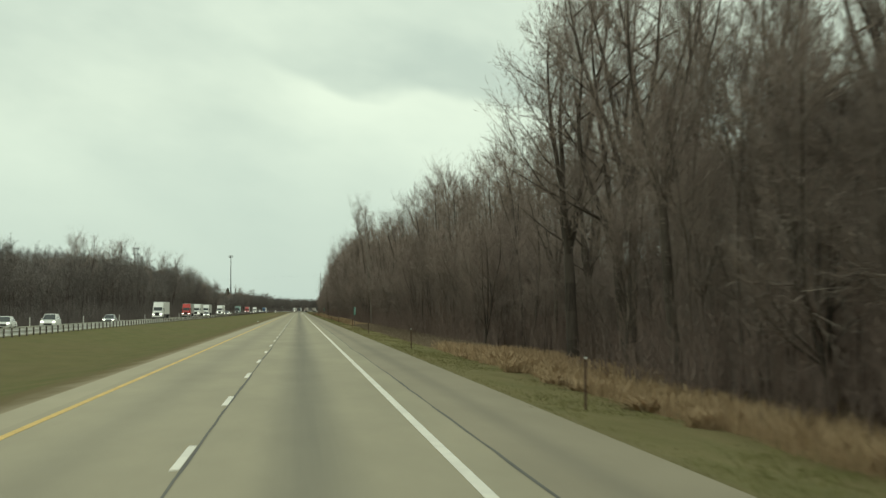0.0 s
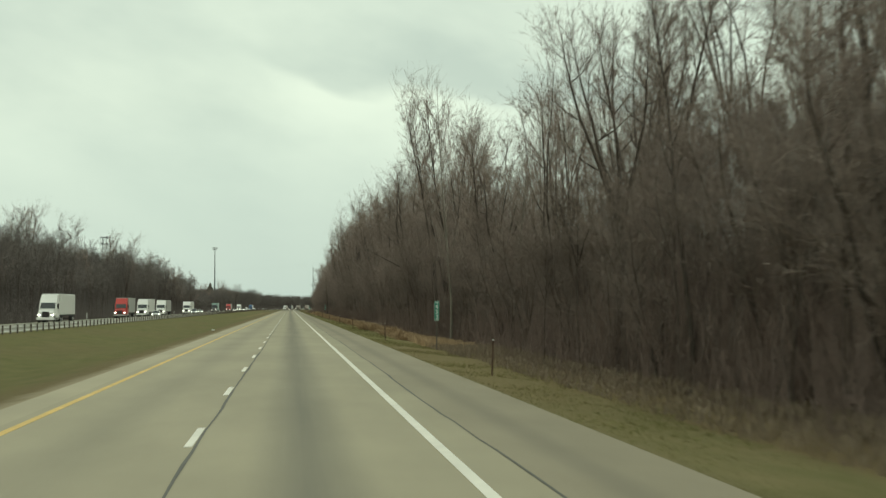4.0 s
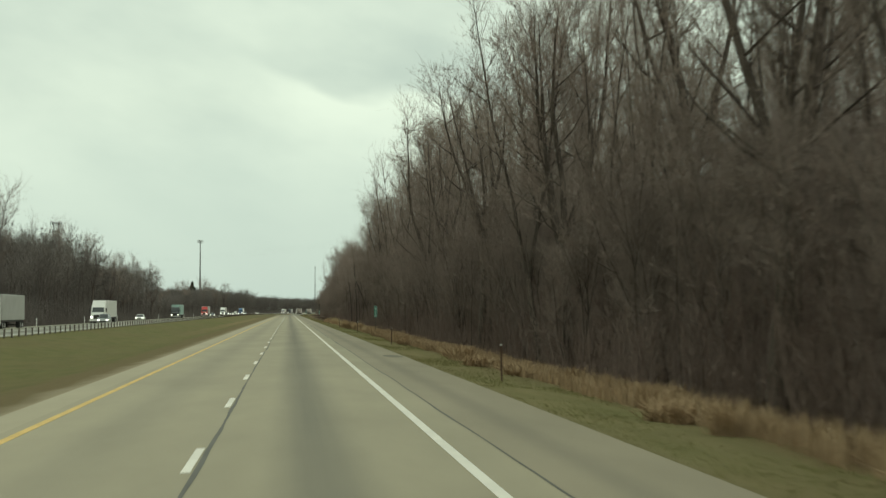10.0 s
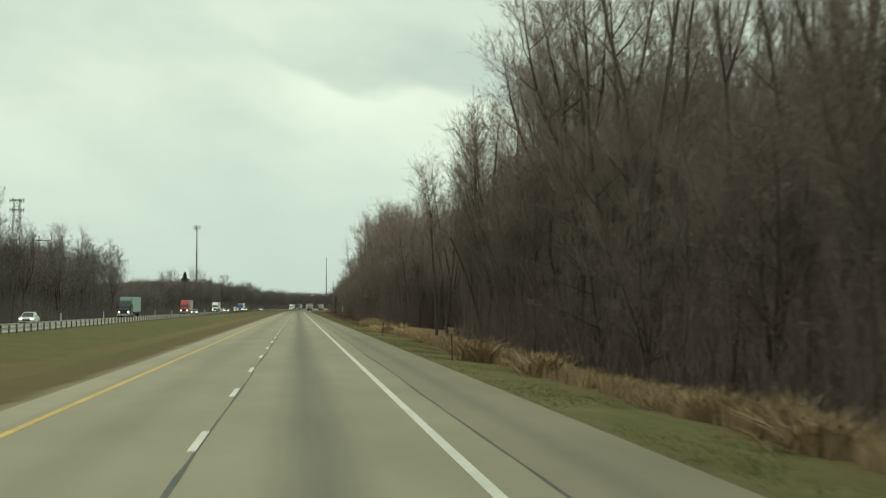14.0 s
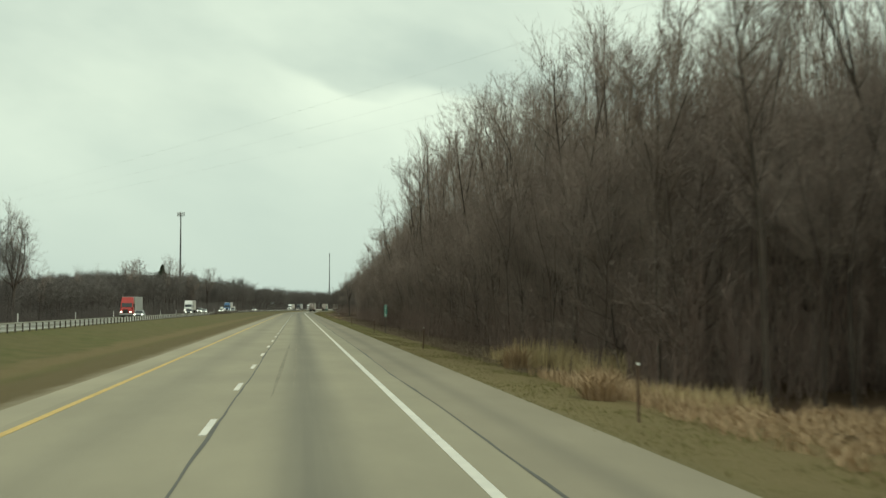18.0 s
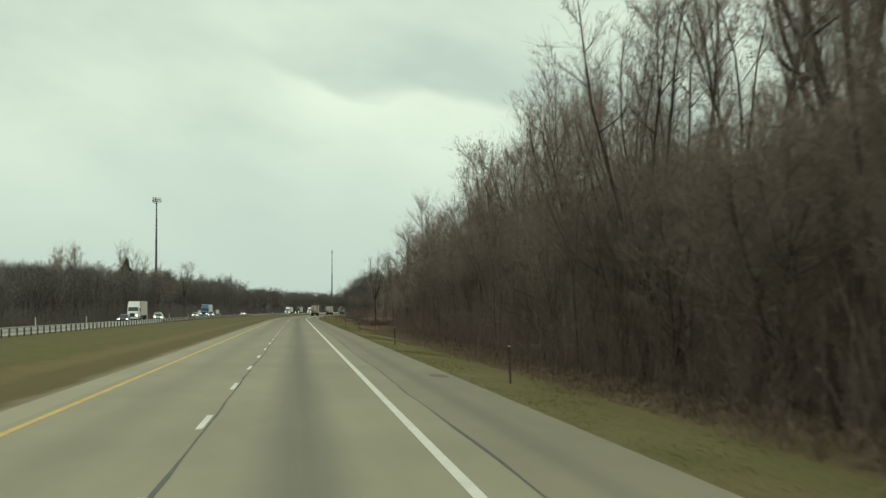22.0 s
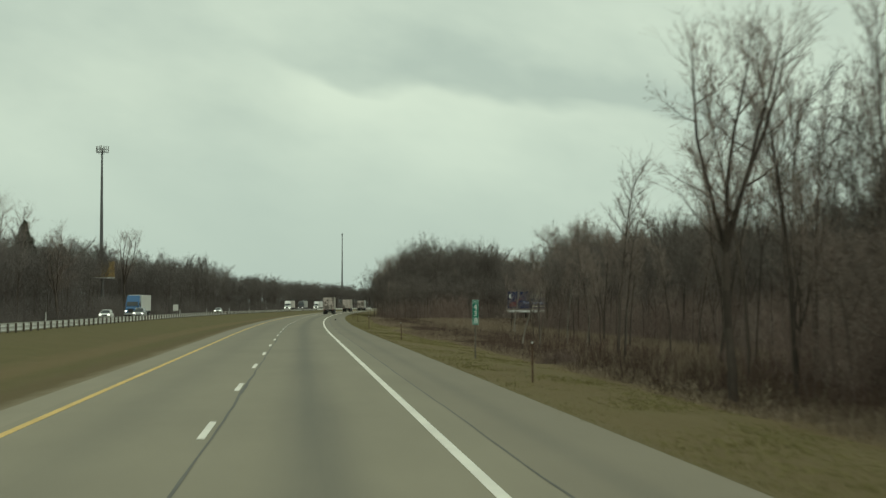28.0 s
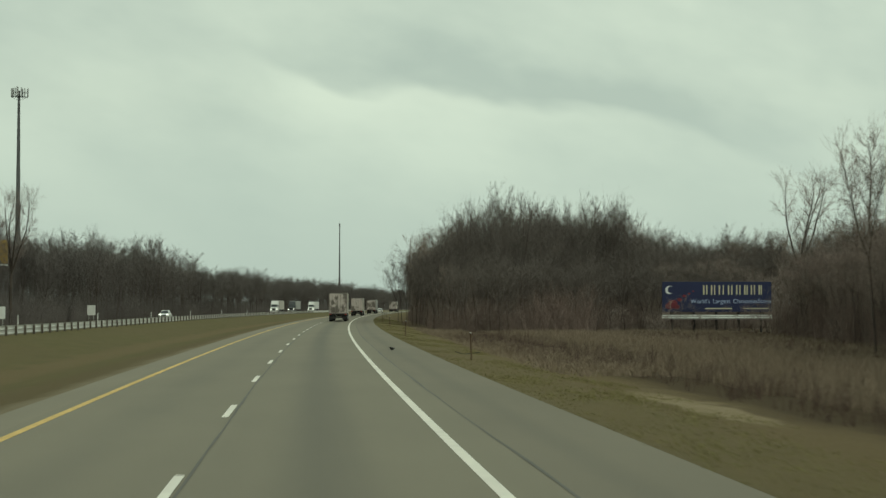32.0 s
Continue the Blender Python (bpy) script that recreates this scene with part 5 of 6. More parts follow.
def bent_tube(pts, r, sides):
    """One tube along a line of points."""
    v, f = [], []
    for i, p in enumerate(pts):
        d = (pts[min(i + 1, len(pts) - 1)] - pts[max(i - 1, 0)]).normalized()
        u = d.cross(Vector((0, 0, 1))).normalized()
        w = d.cross(u)
        v += [tuple(p + u * (r * math.cos(a)) + w * (r * math.sin(a))) for a in np.arange(sides) * 2 * math.pi / sides]
    for i in range(len(pts) - 1):
        f += [(i * sides + k, i * sides + (k + 1) % sides, (i + 1) * sides + (k + 1) % sides, (i + 1) * sides + k) for k in range(sides)]
    return v, f


def h_frame(x, y, top):
    t = thing("power_pole", pose(x, y, -1.3, 0, 0, 21.7), "two-legged timber power pole with a crossarm", "power pole", "power line poles")
    h = top + 1.3
    for s in (-3.2, 3.2):
        bm = bmesh.new(); cyl(bm, (s, 0, 0), (s, 0, h + 1.5), 0.22, 0.15, 10)
        part("pole", bm, WOOD_POST, t)
    bm = bmesh.new(); box(bm, 0, 0, h, 13.5, 0.2, 0.3, 0.02)
    part("crossarm", bm, WOOD_POST, t)
    bm = bmesh.new(); cyl(bm, (-3.2, 0, h - 6), (3.2, 0, h - 1), 0.08, sides=6); cyl(bm, (3.2, 0, h - 6), (-3.2, 0, h - 1), 0.08, sides=6)
    part("brace", bm, WOOD_POST, t)
    for s in (-6.4, 0, 6.4):
        bm = bmesh.new()
        for k in range(5):
            cyl(bm, (s, 0, h - 0.3 - 0.2 * k), (s, 0, h - 0.42 - 0.2 * k), 0.14, sides=10)
        part("insulator", bm, SIGN_WHITE, t)


LINE_ENDS = (Vector((60.0, 725.0, 0)), Vector((-90.0, 1086.0, 0)), Vector((-215.0, 1384.0, 0)))
for p in LINE_ENDS:
    h_frame(p.x, p.y, 24.5)
for s in (-6.4, 0.0, 6.4):
    for p, q in zip(LINE_ENDS, LINE_ENDS[1:]):
        pts = [p.lerp(q, f) + LINE_SIDE * s + Vector((0, 0, 23.2 - 5.0 * 4 * f * (1 - f) * 0.5)) for f in np.linspace(0, 1, 25)]
        v, f = bent_tube(pts, 0.0045, 5)
        tagged(new("power_line", mesh_of("power_line", v, f, WIRE)), "thin dark power line strung across the road", "power line", "power lines")


def conifer(x, y, height):
    """A spruce: drooping whorls of needled boughs, each a fan of slivers."""
    t = thing("spruce_tree", pose(x, y, -1.4), "dark green spruce standing among the bare woods", "tree")
    bm = bmesh.new(); cyl(bm, (0, 0, 0), (0, 0, height), 0.25, 0.03, 8)
    part("trunk", bm, BARK, t)
    r = np.random.default_rng(5)
    rows = []
    for _ in range(3800):
        f = r.uniform(0.1, 1.0) ** 0.8
        a = r.uniform(0, 6.28)
        reach = (min(4.6, 15.0 * (1 - f)) + 0.4) * (0.84 + 0.18 * math.sin(f * 61) + 0.16 * math.sin(3 * a + f * 40))
        d = np.array([np.cos(a), np.sin(a), 0.0])
        i, o = r.uniform(0.0, 0.6), r.uniform(0.7, 1.0)
        p0 = d * reach * i + [0, 0, f * height - 0.25 * reach * i]
        p1 = d * reach * o + np.append(r.normal(0, 0.25, 2), f * height - 0.4 * reach * o + r.normal(0, 0.15))
        rows.append((p0, p1, 0, 0))
    v, f = slivers(r, (np.array([q[0] for q in rows]), np.array([q[1] for q in rows])), 0.2)
    put(new("crown", mesh_of("crown", v, f, CONIFER)), t)


conifer(-66.0, 1480.0, 24.0)


# ---- vehicles, all standing ----
WHITE_PAINT = plain("white_vehicle_paint", (0.66, 0.66, 0.63), 0.35, var=0.08, scale=2.0)
DIRTY_WHITE = plain("grimy_white_trailer", (0.50, 0.47, 0.42), 0.6, var=0.3, scale=1.3)
GREY_TRAILER = plain("pale_grey_trailer", (0.40, 0.40, 0.38), 0.5, 0.2, 0.12, 1.0)
RED_PAINT = plain("red_vehicle_paint", (0.40, 0.035, 0.03), 0.35, var=0.1, scale=2.0)
BLUE_PAINT = plain("blue_vehicle_paint", (0.035, 0.11, 0.24), 0.35, var=0.1, scale=2.0)
SILVER_PAINT = plain("silver_vehicle_paint", (0.34, 0.35, 0.35), 0.35, 0.4, 0.08, 2.0)
DARK_PAINT = plain("dark_vehicle_paint", (0.03, 0.032, 0.035), 0.35, var=0.1, scale=2.0)
TEAL_PAINT = plain("pale_green_panel", (0.30, 0.44, 0.40), 0.5, var=0.1, scale=2.0)
GLASS = plain("dark_vehicle_glass", (0.05, 0.055, 0.058), 0.08, var=0.1, scale=2.0)
RUBBER = plain("tyre_rubber", (0.02, 0.02, 0.02), 0.85, var=0.2, scale=8.0)
STEEL = plain("wheel_steel", (0.38, 0.38, 0.37), 0.4, 0.7, 0.15, 6.0)
CHASSIS = plain("dark_chassis", (0.03, 0.028, 0.026), 0.8, var=0.3, scale=4.0)
HEADLIGHT = plain("lit_headlight", (0.8, 0.8, 0.75), 0.2, emit=(1.0, 0.97, 0.88, 3.5))
TAIL = plain("red_lamp_lens", (0.30, 0.012, 0.01), 0.3)


def muddy_doors(name, paint, mud):
    """White trailer doors with blotches and runs of dried mud."""
    m, n, l, b = new_mat(name)
    tc = n.new("ShaderNodeTexCoord")
    info = n.new("ShaderNodeObjectInfo")
    off = n.new("ShaderNodeVectorMath"); off.operation = "ADD"
    l.new(tc.outputs["Object"], off.inputs[0]); l.new(math_node(n, l, "MULTIPLY", info.outputs["Random"], 30.0), off.inputs[1])
    blot = noise_node(n, l, off.outputs[0], 0.9, 4.0, 0.6, (1.0, 1.0, 0.75))
    runs = noise_node(n, l, off.outputs[0], 3.2, 3.0, 0.6, (1.0, 1.0, 0.2))
    fac = math_node(n, l, "ADD", blot, math_node(n, l, "MULTIPLY", runs, 0.3))
    l.new(mix_rgb(n, l, range_node(n, l, fac, 0.62, 0.74, 0.0, 0.9, True), paint, mud), b.inputs["Base Color"])
    b.inputs["Roughness"].default_value = 0.8
    return m


MUDDY = muddy_doors("mud_blotched_doors", (0.50, 0.44, 0.40), (0.10, 0.085, 0.07))
FRAME_GREY = plain("grimy_door_frame", (0.22, 0.195, 0.175), 0.8, var=0.3, scale=2.0)


def hull(bm, outline, width, belt=99.0, tuck=1.0):
    """A body from its side outline of (y, z), width across; above the belt the sides lean in by tuck at the top."""
    top = max(z for _, z in outline)

    def half(z):
        return width / 2 * (1 - (1 - tuck) * max(0.0, z - belt) / max(0.01, top - belt))

    a = [bm.verts.new((-half(z), y, z)) for y, z in outline]
    b = [bm.verts.new((half(z), y, z)) for y, z in outline]
    n = len(outline)
    bm.faces.new(a)
    bm.faces.new(list(reversed(b)))
    for i in range(n):
        bm.faces.new((a[i], b[i], b[(i + 1) % n], a[(i + 1) % n]))
    bmesh.ops.recalc_face_normals(bm, faces=bm.faces)
    return bm


def wheel(parent, x, y, r, w):
    bm = bmesh.new()
    cyl(bm, (-w / 2, 0, 0), (w / 2, 0, 0), r, sides=20)
    edges = [e for e in bm.edges if len(e.link_faces) == 2 and any(len(f.verts) > 4 for f in e.link_faces)]
    bmesh.ops.bevel(bm, geom=edges, offset=r * 0.12, segments=2, affect="EDGES")
    o = part("wheel", bm, RUBBER, parent, "black rubber tyre")
    o.matrix_basis = pose(x, y, r)
    bm = bmesh.new()
    s = 1 if x > 0 else -1
    cyl(bm, (s * w * 0.40, 0, 0), (s * w * 0.54, 0, 0), r * 0.58, r * 0.5, 16)
    part("rim", bm, STEEL, o, "bare steel rim")


def simple(name, mat, parent, *boxes, label="", bevel=0.0):
    bm = bmesh.new()
    for b in boxes:
        box(bm, *b, bevel)
    return part(name, bm, mat, parent, label)


def trailer(t, y0, length, mat, wide=2.58, low=1.15, high=4.05, axles=True, door_mat=None):
    """A box trailer whose nose is at y0, with doors, lamps and underride guard at its tail."""
    ym, y1 = y0 - length / 2, y0 - length
    box_part = simple("trailer_box", mat, t, (0, ym, (low + high) / 2, wide, length, high - low), label="box trailer body", bevel=0.05)
    simple("bottom_rail", CHASSIS, t, (0, ym, low - 0.1, wide * 0.94, length * 0.98, 0.18))
    for s in (-1, 1):
        simple("rear_door", door_mat or mat, box_part, (s * wide * 0.236, y1 - 0.02, (low + high) / 2, wide * 0.455, 0.05, high - low - 0.22), bevel=0.02)
        bm = bmesh.new(); cyl(bm, (s * 0.35, y1 - 0.07, low + 0.15), (s * 0.35, y1 - 0.07, high - 0.15), 0.025, sides=6)
        cyl(bm, (s * 0.85, y1 - 0.07, low + 0.15), (s * 0.85, y1 - 0.07, high - 0.15), 0.025, sides=6)
        part("lock_rod", bm, FRAME_GREY, box_part)
        simple("tail_lamp", TAIL, t, (s * wide * 0.42, y1 - 0.03, low - 0.12, 0.28, 0.06, 0.13), label="red tail lamp")
        simple("mud_flap", RUBBER, t, (s * wide * 0.36, y1 + 0.35, 0.62, 0.6, 0.03, 0.75))
        simple("guard_upright", CHASSIS, t, (s * 0.55, y1 + 0.02, 0.82, 0.1, 0.08, 0.6))
    simple("underride_bar", CHASSIS, t, (0, y1, 0.55, wide * 0.92, 0.1, 0.14))
    simple("door_frame", FRAME_GREY, box_part, (0, y1 - 0.03, high - 0.06, wide, 0.06, 0.1), (0, y1 - 0.03, low + 0.02, wide, 0.06, 0.14),
           (-wide / 2 + 0.05, y1 - 0.03, (low + high) / 2, 0.09, 0.06, high - low), (wide / 2 - 0.05, y1 - 0.03, (low + high) / 2, 0.09, 0.06, high - low),
           (0, y1 - 0.05, (low + high) / 2, 0.05, 0.04, high - low - 0.2))
    if axles:
        for y in (y1 + 1.4, y1 + 2.7):
            for s in (-1, 1):
                wheel(t, s * wide * 0.4, y, 0.52, 0.5)
    return box_part


def semi(lat, y, cab_mat, trailer_mat, label, oncoming=True, length=14.6, tall=3.95, day=False, door_mat=None):
    """A tractor with a hood and sleeper, and its box trailer. Its front bumper is at the origin, facing +y."""
    turn = heading(y) + (180 if oncoming else 0)
    t = thing("semi_truck", pose(*at(lat, y, 0.02), 0, 0, turn), label, "truck", "trucks on the road")
    bm = bmesh.new()
    hull(bm, [(-0.15, 0.75), (-0.15, 1.45), (-0.5, 1.72), (-2.1, 1.98), (-2.1, 0.75)], 2.05, 1.4, 0.82)
    part("hood", bm, cab_mat, t)
    bm = bmesh.new()
    roof = tall if not day else 3.0
    hull(bm, [(-2.08, 0.75), (-2.08, 1.95), (-2.55, 2.85), (-3.1, 3.0 if day else 3.3), (-3.9, roof), (-4.9, roof), (-4.9, 0.75)], 2.4, 2.2, 0.9)
    cab = part("cab", bm, cab_mat, t)
    bm = bmesh.new()
    hull(bm, [(-2.06, 2.02), (-2.5, 2.80), (-2.56, 2.80), (-2.12, 2.02)], 2.06, 2.0, 0.93)
    part("windshield", bm, GLASS, cab, "dark windshield")
    for s in (-1, 1):
        simple("side_window", GLASS, cab, (s * 1.15, -2.95, 2.35, 0.06, 0.75, 0.6))
        simple("headlight", HEADLIGHT, t, (s * 0.88, -0.22, 1.12, 0.32, 0.2, 0.24), label="lit white headlight", bevel=0.03)
        simple("mirror", CHASSIS, cab, (s * 1.42, -2.15, 2.3, 0.14, 0.16, 0.75), bevel=0.03)
        bm = bmesh.new(); cyl(bm, (s * 1.0, -5.05, 1.0), (s * 1.0, -5.05, 3.7), 0.075, sides=10)
        part("exhaust_stack", bm, STEEL, t)
        simple("fender", cab_mat, t, (s * 0.98, -1.2, 1.15, 0.42, 1.3, 0.4), bevel=0.1)
        bm = bmesh.new(); cyl(bm, (s * 0.95, -3.0, 0.75), (s * 0.95, -4.5, 0.75), 0.32, sides=14)
        part("fuel_tank", bm, STEEL, t)
        wheel(t, s * 1.0, -1.2, 0.5, 0.3)
        for yy in (-5.7, -7.0):
            wheel(t, s * 0.98, yy, 0.52, 0.55)
    simple("grille", CHASSIS, t, (0, -0.13, 1.2, 0.95, 0.08, 0.75), label="dark grille")
    simple("bumper", STEEL if cab_mat is not WHITE_PAINT else WHITE_PAINT, t, (0, -0.05, 0.62, 2.4, 0.25, 0.36), bevel=0.06)
    simple("frame_rail", CHASSIS, t, (0, -5.6, 0.85, 0.9, 5.6, 0.25))
    trailer(t, -5.4, length, trailer_mat, door_mat=door_mat)
    return t


def loaded_trailer(lat, y, label, mat=DIRTY_WHITE):
    """The tail of a truck that drives ahead: its trailer, and the tractor in front of it."""
    return semi(lat, y + 20.2, WHITE_PAINT, mat, label, oncoming=False, door_mat=MUDDY)


def car(lat, y, mat, label, oncoming=True, tall=1.47, length=4.7, suv=False):
    turn = heading(y) + (180 if oncoming else 0)
    t = thing("car", pose(*at(lat, y, 0.02), 0, 0, turn), label, "car", "cars on the road")
    L, h = length, tall
    bonnet = 0.78 if not suv else 0.95
    bm = bmesh.new()
    outline = [(0.0, 0.28), (0.05, 0.6), (-0.12, bonnet - 0.1), (-1.15, bonnet + 0.1), (-L + 0.75 if not suv else -L + 0.12, bonnet + 0.14), (-L + 0.04, bonnet), (-L, 0.5), (-L + 0.1, 0.28)]
    hull(bm, outline, 1.82, bonnet - 0.1, 0.93)
    bmesh.ops.bevel(bm, geom=list(bm.edges), offset=0.05, segments=2, affect="EDGES")
    body = part("body", bm, mat, t)
    bm = bmesh.new()
    back = -L + (0.75 if not suv else 0.15)
    hull(bm, [(-1.1, bonnet + 0.08), (-1.95, h - 0.05), (-2.5, h), (-L + (1.6 if not suv else 0.6), h - 0.03), (back, bonnet + 0.1)], 1.62, bonnet + 0.1, 0.78)
    cabin = part("cabin", bm, mat, t)
    bm = bmesh.new()
    hull(bm, [(-1.13, bonnet + 0.12), (-1.9, h - 0.1), (-1.84, h - 0.07), (-1.07, bonnet + 0.12)], 1.46, bonnet + 0.1, 0.8)
    part("windshield", bm, GLASS, cabin, "dark windshield")
    bm = bmesh.new()
    e = -L + (1.62 if not suv else 0.62)
    hull(bm, [(e + 0.06, h - 0.1), (back + 0.06, bonnet + 0.14), (back - 0.02, bonnet + 0.14), (e - 0.04, h - 0.08)], 1.4, bonnet + 0.1, 0.82)
    part("rear_window", bm, GLASS, cabin)
    bm = bmesh.new()
    hull(bm, [(-1.45, bonnet + 0.14), (-2.02, h - 0.14), (e - 0.0, h - 0.14), (back + 0.35, bonnet + 0.14)], 1.66, bonnet + 0.1, 0.79)
    part("side_windows", bm, GLASS, cabin)
    for s in (-1, 1):
        simple("headlight", HEADLIGHT, t, (s * 0.68, -0.06, 0.66 if not suv else 0.78, 0.34, 0.14, 0.15), label="lit white headlight", bevel=0.03)
        simple("tail_lamp", TAIL, t, (s * 0.7, -L + 0.03, 0.78, 0.3, 0.1, 0.16), bevel=0.02)
        simple("mirror", mat, t, (s * 0.96, -1.5, bonnet + 0.16, 0.16, 0.12, 0.14), bevel=0.03)
        wheel(t, s * 0.8, -0.9, 0.33, 0.22)
        wheel(t, s * 0.8, -L + 0.95, 0.33, 0.22)
    simple("grille", CHASSIS, t, (0, 0.02, 0.5, 0.95, 0.06, 0.2))
    return t


R_LANE, L_LANE = -33.0, -29.2
car(R_LANE, 178, WHITE_PAINT, "white car with its headlights lit on the oncoming lanes")
car(L_LANE, 186, WHITE_PAINT, "white sport utility car with its headlights lit", suv=True, tall=1.72)
car(L_LANE, 245, SILVER_PAINT, "silver car with its headlights lit on the oncoming lanes")
semi(R_LANE, 372, WHITE_PAINT, WHITE_PAINT, "white semi truck with a long white box trailer")
semi(R_LANE, 466, RED_PAINT, GREY_TRAILER, "red semi truck with a pale grey box trailer", length=12)
car(L_LANE, 503, WHITE_PAINT, "white car with its headlights lit on the oncoming lanes")
semi(R_LANE, 511, WHITE_PAINT, WHITE_PAINT, "white semi truck with a long white box trailer")
semi(R_LANE, 562, WHITE_PAINT, GREY_TRAILER, "white semi truck with a pale grey box trailer")
semi(R_LANE, 664, WHITE_PAINT, WHITE_PAINT, "white semi truck with a long white box trailer")
car(L_LANE, 640, SILVER_PAINT, "silver sport utility car with its headlights lit", suv=True, tall=1.75)
car(R_LANE, 742, WHITE_PAINT, "white car with its headlights lit on the oncoming lanes")
semi(R_LANE, 850, DARK_PAINT, TEAL_PAINT, "dark semi truck with a pale green box trailer", tall=3.3)
semi(R_LANE, 1010, RED_PAINT, GREY_TRAILER, "red semi truck with a pale grey box trailer")
car(L_LANE, 996, SILVER_PAINT, "silver car with its headlights lit on the oncoming lanes")
semi(R_LANE, 1182, WHITE_PAINT, DIRTY_WHITE, "white semi truck with a grimy white box trailer", length=13)
car(L_LANE, 1198, WHITE_PAINT, "white car with its headlights lit on the oncoming lanes")
car(L_LANE, 1130, DARK_PAINT, "dark car with its headlights lit on the oncoming lanes")
car(R_LANE, 1238, WHITE_PAINT, "white sport utility car with its headlights lit", suv=True, tall=1.72)
car(L_LANE, 1362, SILVER_PAINT, "silver sport utility car with its headlights lit", suv=True, tall=1.75)
car(R_LANE, 1350, WHITE_PAINT, "white car with its headlights lit on the oncoming lanes")
semi(R_LANE, 1381, BLUE_PAINT, WHITE_PAINT, "blue semi truck with a white box trailer", length=13)
car(R_LANE, 1539, WHITE_PAINT, "white car with its headlights lit on the oncoming lanes")
for yy, c, tr, lab in ((1757, WHITE_PAINT, DIRTY_WHITE, "white semi truck with a grimy white box trailer"), (1810, DARK_PAINT, GREY_TRAILER, "dark semi truck with a pale grey box trailer"),
                       (1876, WHITE_PAINT, WHITE_PAINT, "white semi truck with a long white box trailer")):
    semi(R_LANE, yy, c, tr, lab)
loaded_trailer(0.4, 1473, "semi truck seen from behind, white trailer doors streaked with mud")
loaded_trailer(0.4, 1609, "grimy white semi trailer driving ahead in the same lane")
loaded_trailer(0.4, 1712, "grey semi trailer driving ahead in the same lane", GREY_TRAILER)
car(0.4, 1775, WHITE_PAINT, "white car driving ahead in the same lane", oncoming=False)
loaded_trailer(0.4, 1862, "grimy white semi trailer driving ahead in the same lane")


# ---- billboards ----
NAVY = plain("navy_billboard_face", (0.012, 0.018, 0.07), 0.5, var=0.2, scale=0.6)
BOARD_RED = plain("red_billboard_print", (0.16, 0.018, 0.03), 0.5, var=0.3, scale=1.0)
CREAM = plain("cream_billboard_print", (0.62, 0.58, 0.40), 0.5, var=0.08, scale=2.0)
PALE_BLUE = plain("pale_blue_print", (0.42, 0.50, 0.72), 0.5, var=0.08, scale=2.0)
BOARD_YELLOW = plain("yellow_billboard_face", (0.35, 0.23, 0.06), 0.6, var=0.3, scale=0.7)
BOARD_BROWN = plain("brown_billboard_print", (0.16, 0.075, 0.03), 0.6, var=0.2, scale=0.7)


